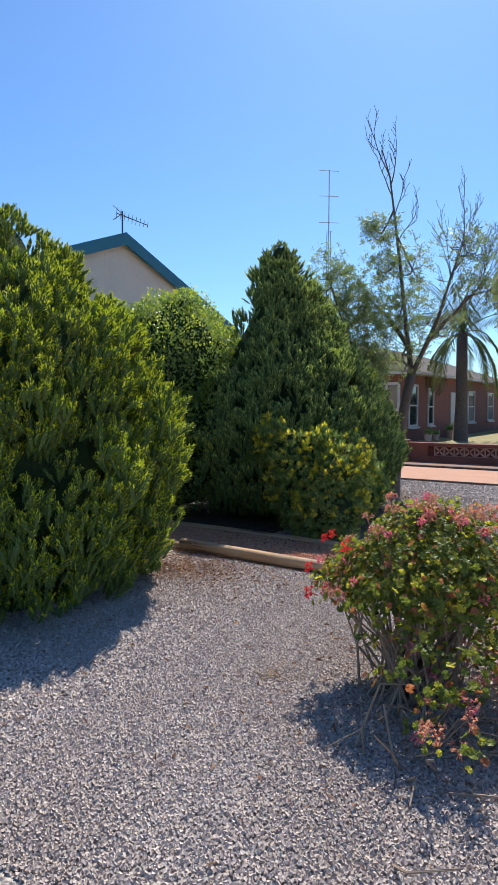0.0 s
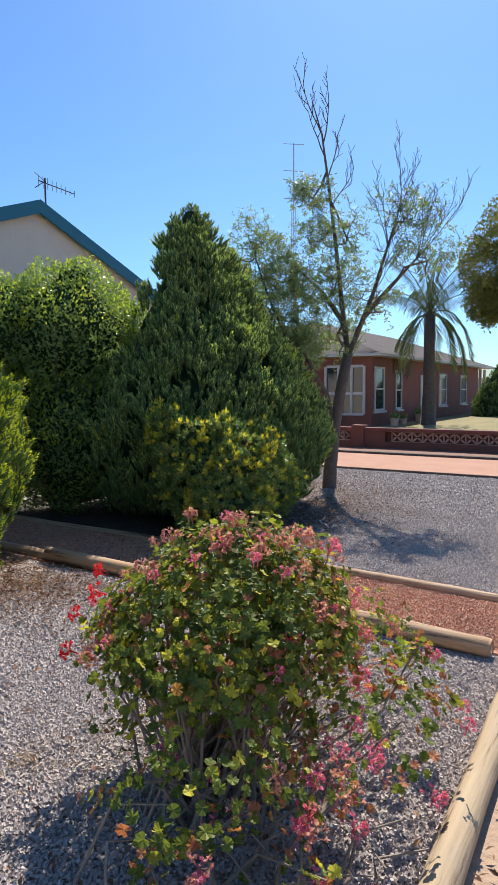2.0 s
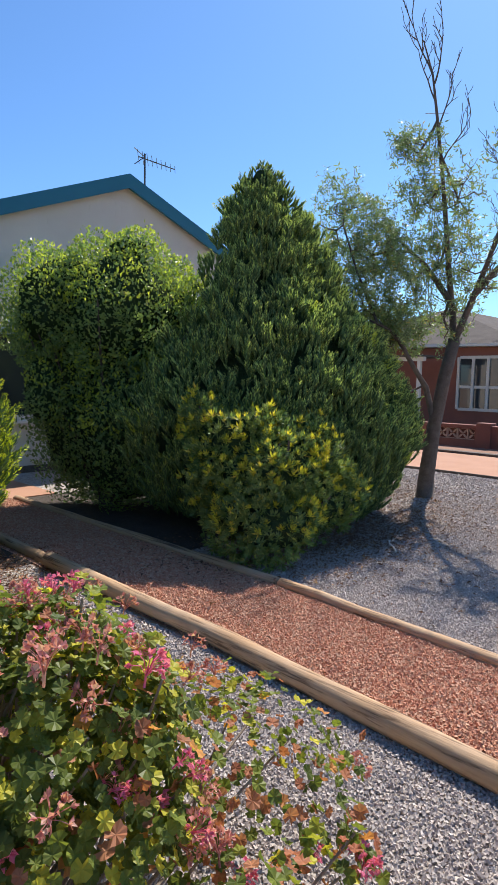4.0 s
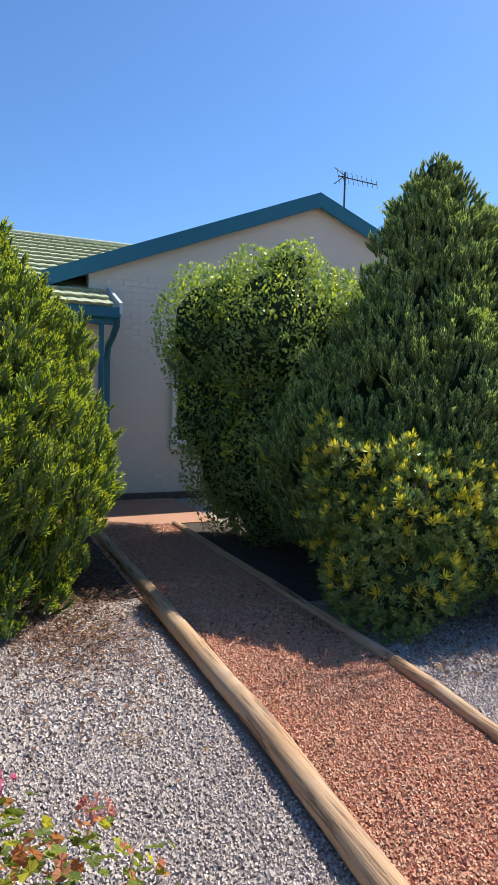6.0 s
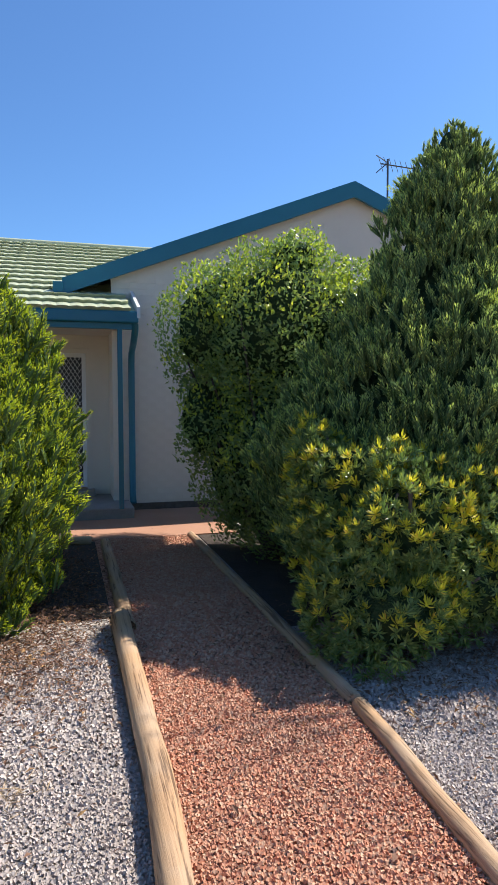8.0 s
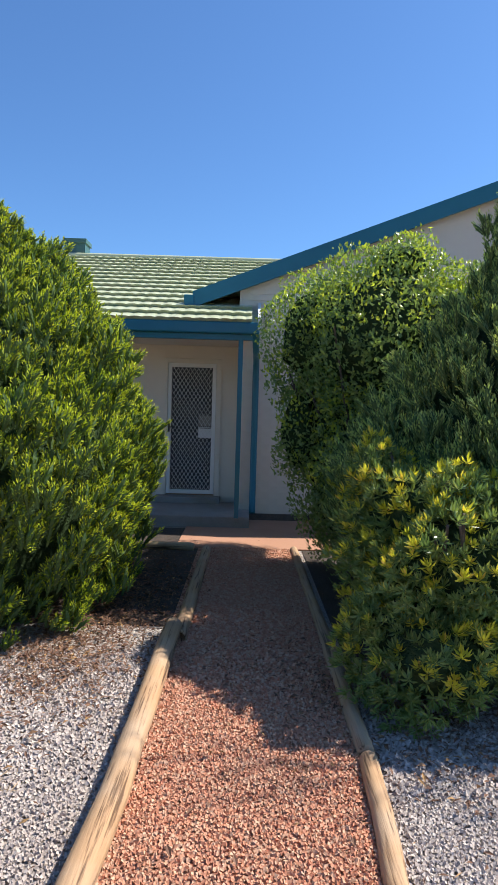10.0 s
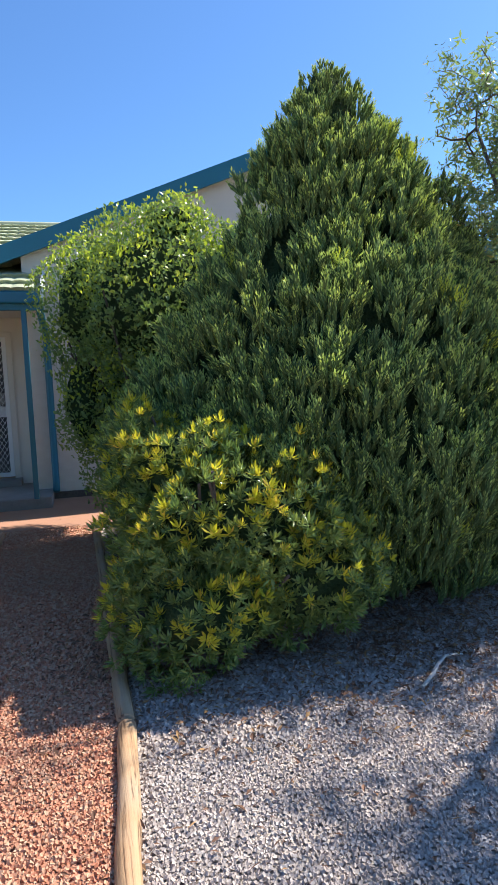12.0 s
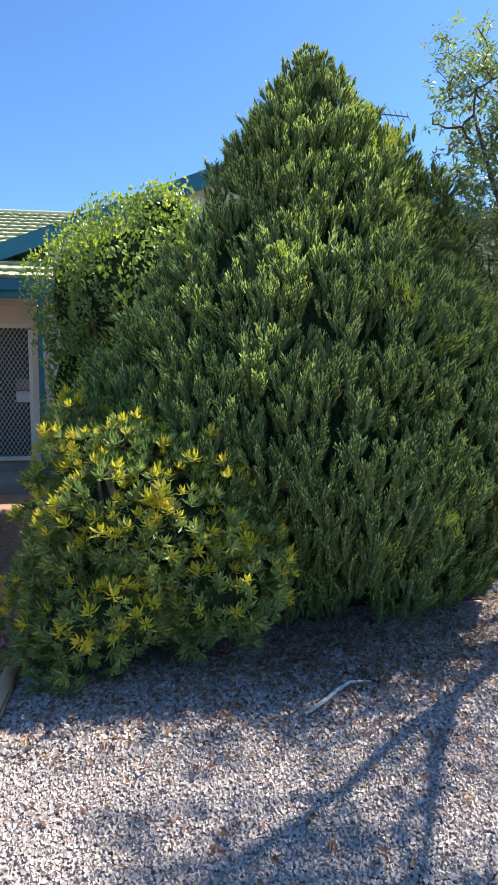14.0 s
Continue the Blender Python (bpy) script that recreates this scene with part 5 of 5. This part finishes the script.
# ---- loose stones ----
def stone_templates(seed, n=10):
    """Broken stones: three rough faces round an off-centre peak."""
    out = []
    for i in range(n):
        rg = np.random.default_rng(seed + i)
        ring = [(math.cos(k * math.pi / 3) * rg.uniform(0.7, 1.15), math.sin(k * math.pi / 3) * rg.uniform(0.6, 1.0), rg.uniform(0.12, 0.36) if k % 2 == 0 else rg.uniform(-0.7, -0.4)) for k in range(6)]
        V = np.array([(rg.uniform(-0.35, 0.35), rg.uniform(-0.35, 0.35), rg.uniform(0.38, 0.6))] + ring)
        out.append((V, np.array([(0, 1, 2, 3), (0, 3, 4, 5), (0, 5, 6, 1)])))
    return out


def stones(name, zones, step, size, mat, z, label, seed):
    rng = np.random.default_rng(seed)
    h = Heap()
    for x0, x1, y0, y1, st in zones:
        gx, gy = np.meshgrid(np.arange(x0, x1, st), np.arange(y0, y1, st))
        P = np.stack([gx.ravel(), gy.ravel(), np.full(gx.size, z)], 1)
        P[:, :2] += rng.uniform(-0.5, 0.5, (len(P), 2)) * st
        P[:, 2] += rng.uniform(-0.003, 0.006, len(P))
        scatter(h, stone_templates(seed), P, np.array((0, 0, 1.0)) + rng.normal(0, 0.3, P.shape), size * st / step * rng.uniform(0.65, 1.25, len(P)), rng)
    ob = part(name, h.mesh(name), mat)
    return tagged(ob, label, "gravel", kind="stuff")


stones("grey_gravel", [(-2.4, -0.17, 1.2, 4.96, 0.0128), (-3.9, -2.4, 1.1, 4.96, 0.0175)], 0.0128, 0.0098, M_grey, 0.009, "loose grey crushed gravel stones in the bed", 101)
stones("grey_gravel", [(-1.5, -0.6, 5.98, 6.12, 0.0128), (-2.4, -1.5, 6.06, 6.12, 0.0128), (-2.4, -0.6, 6.12, 9.0, 0.0128), (-3.8, -2.4, 6.12, 9.0, 0.0175), (-3.6, 0.0, 9.0, 10.4, 0.0215), (-5.5, -3.6, 9.0, 10.4, 0.03), (-5.5, 0.0, 10.4, 12.3, 0.03)], 0.0128, 0.0098, M_grey, 0.009, "loose grey crushed gravel stones under the trees", 102)
stones("red_gravel", [(-3.4, -0.35, 5.07, 6.02, 0.0128), (-6.94, -3.4, 5.07, 6.02, 0.018)], 0.0128, 0.0098, M_red, 0.017, "loose red crushed stones of the path", 103)


# dry leaves and twigs fallen on the gravel
def litter(zones, seed, label):
    rng = np.random.default_rng(seed)
    h = Heap()
    T = [leaf(1, w, (0, 0, 0), (0, 1, 0.1), (1, 0, 0), f) for w, f in ((0.3, 0.2), (0.45, 0.3), (0.12, 0.1))]
    for x, y, sx, sy, n in zones:
        P = np.stack([rng.normal(x, sx, n), rng.normal(y, sy, n), rng.uniform(0.022, 0.034, n)], 1)
        scatter(h, T, P, np.array((0, 0, 1.0)) + rng.normal(0, 0.35, P.shape), rng.uniform(0.018, 0.05, n), rng)
    tagged(part("leaf_litter", h.mesh("leaf_litter"), M_litter), label, "leaf litter", kind="stuff")


litter([(-3.9, 4.4, 0.55, 0.28, 4200), (-5.2, 4.7, 0.8, 0.2, 2500), (-2.9, 3.4, 0.5, 0.8, 250), (-1.0, 2.9, 0.45, 0.45, 500), (-1.6, 3.6, 0.25, 0.2, 120), (-2.0, 3.0, 1.0, 1.0, 120)], 201, "brown dry leaf litter on grey gravel")
litter([(-3.3, 7.6, 0.42, 0.9, 9000), (-2.4, 7.6, 0.7, 1.0, 1200), (-4.2, 9.9, 0.8, 0.7, 1800), (-2.9, 6.4, 0.25, 0.3, 250)], 202, "brown dry leaf litter under the cypress")
litter([(0.08, 3.3, 0.1, 1.0, 700)], 204, "dry leaf debris on the bare ground by the border log")
litter([(-3.5, 5.5, 1.6, 0.3, 160)], 203, "few dry leaves on the red path")


# ---- roof tiles ----
def tile_mesh():
    us = np.linspace(-0.162, 0.162, 9)
    wave = 0.009 * np.abs(np.cos(us / 0.162 * math.pi)) ** 0.8
    V = [(0, u, w + 0.05) for u, w in zip(us, wave)] + [(0.42, u, w) for u, w in zip(us, wave)] + [(0.04, u, w - 0.01) for u, w in zip(us, wave)]
    n = len(us)
    F = [(k, k + 1, n + k + 1, n + k) for k in range(n - 1)] + [(2 * n + k, 2 * n + k + 1, k + 1, k) for k in range(n - 1)]
    me = mesh_np("tile", V, F)
    me.materials.append(M_tile)
    return me


def roof_tiles():
    me = tile_mesh()
    th = math.atan(SL)
    roof = bpy.data.objects["front_roof"]
    inv = world_at(roof).inverted()
    rot = Matrix(((-math.cos(th), 0, math.sin(th)), (0, -1, 0), (math.sin(th), 0, math.cos(th)))).to_4x4()
    rng = np.random.default_rng(7)
    for i in range(15):
        s = 0.36 * i
        x, z = FX - s * math.cos(th), FZ + s * math.sin(th)
        for k in range(30):
            y = 0.5 + 0.324 * k
            under = gable_z(y) > z + 0.12 and x < GX - 0.1 and y > EAVE_Y + 0.2
            if under or (y > 5.5 and x > GX - 0.35) or y > 9:
                continue
            o = new("tile", me)
            o.parent = roof
            o.matrix_parent_inverse = inv
            o.matrix_basis = Matrix.Translation((x + rng.normal(0, 0.003), y, z - 0.03)) @ rot @ Matrix.Rotation(rng.normal(0, 0.008), 4, "Z")


roof_tiles()


# ---- painted bricks ----
def bricks():
    me = bpy.data.meshes.new("brick")
    bm = boxed(-0.009, -0.003, -0.115, 0.115, -0.038, 0.038)
    bm.to_mesh(me)
    bm.free()
    me.materials.append(M_wall)
    inv = world_at(wall_gable).inverted()
    rng = np.random.default_rng(8)
    h = Heap()
    B = np.array([(x, y, z) for x in (-0.009, -0.0075) for y in (-0.115, 0.115) for z in (-0.038, 0.038)])
    FB = np.array([(4, 6, 7, 5), (0, 4, 5, 1), (2, 3, 7, 6), (0, 2, 6, 4), (1, 5, 7, 3)])
    for i in range(52):
        z = 0.19 + 0.086 * i
        for k in range(31):
            y = 5.47 + 0.24 * k + (0.12 if i % 2 else 0)
            if z > gable_z(y) - 0.22 or y > 12.3 or (6.4 < y < 8.5 and 0.7 < z < 2.25):
                continue
            at = (GX + rng.normal(0, 0.0012), y, z)
            if y < 6.9 and z < 3.2:
                o = new("brick", me)
                o.parent, o.matrix_parent_inverse = wall_gable, inv
                o.location = at
            else:
                h.add(B + np.array(at), FB)
    rest = part("bricks_rest", h.mesh("bricks_rest"), M_wall, wall_gable)
    tagged(rest, "cream painted bricks of the upper gable", kind="stuff")


bricks()
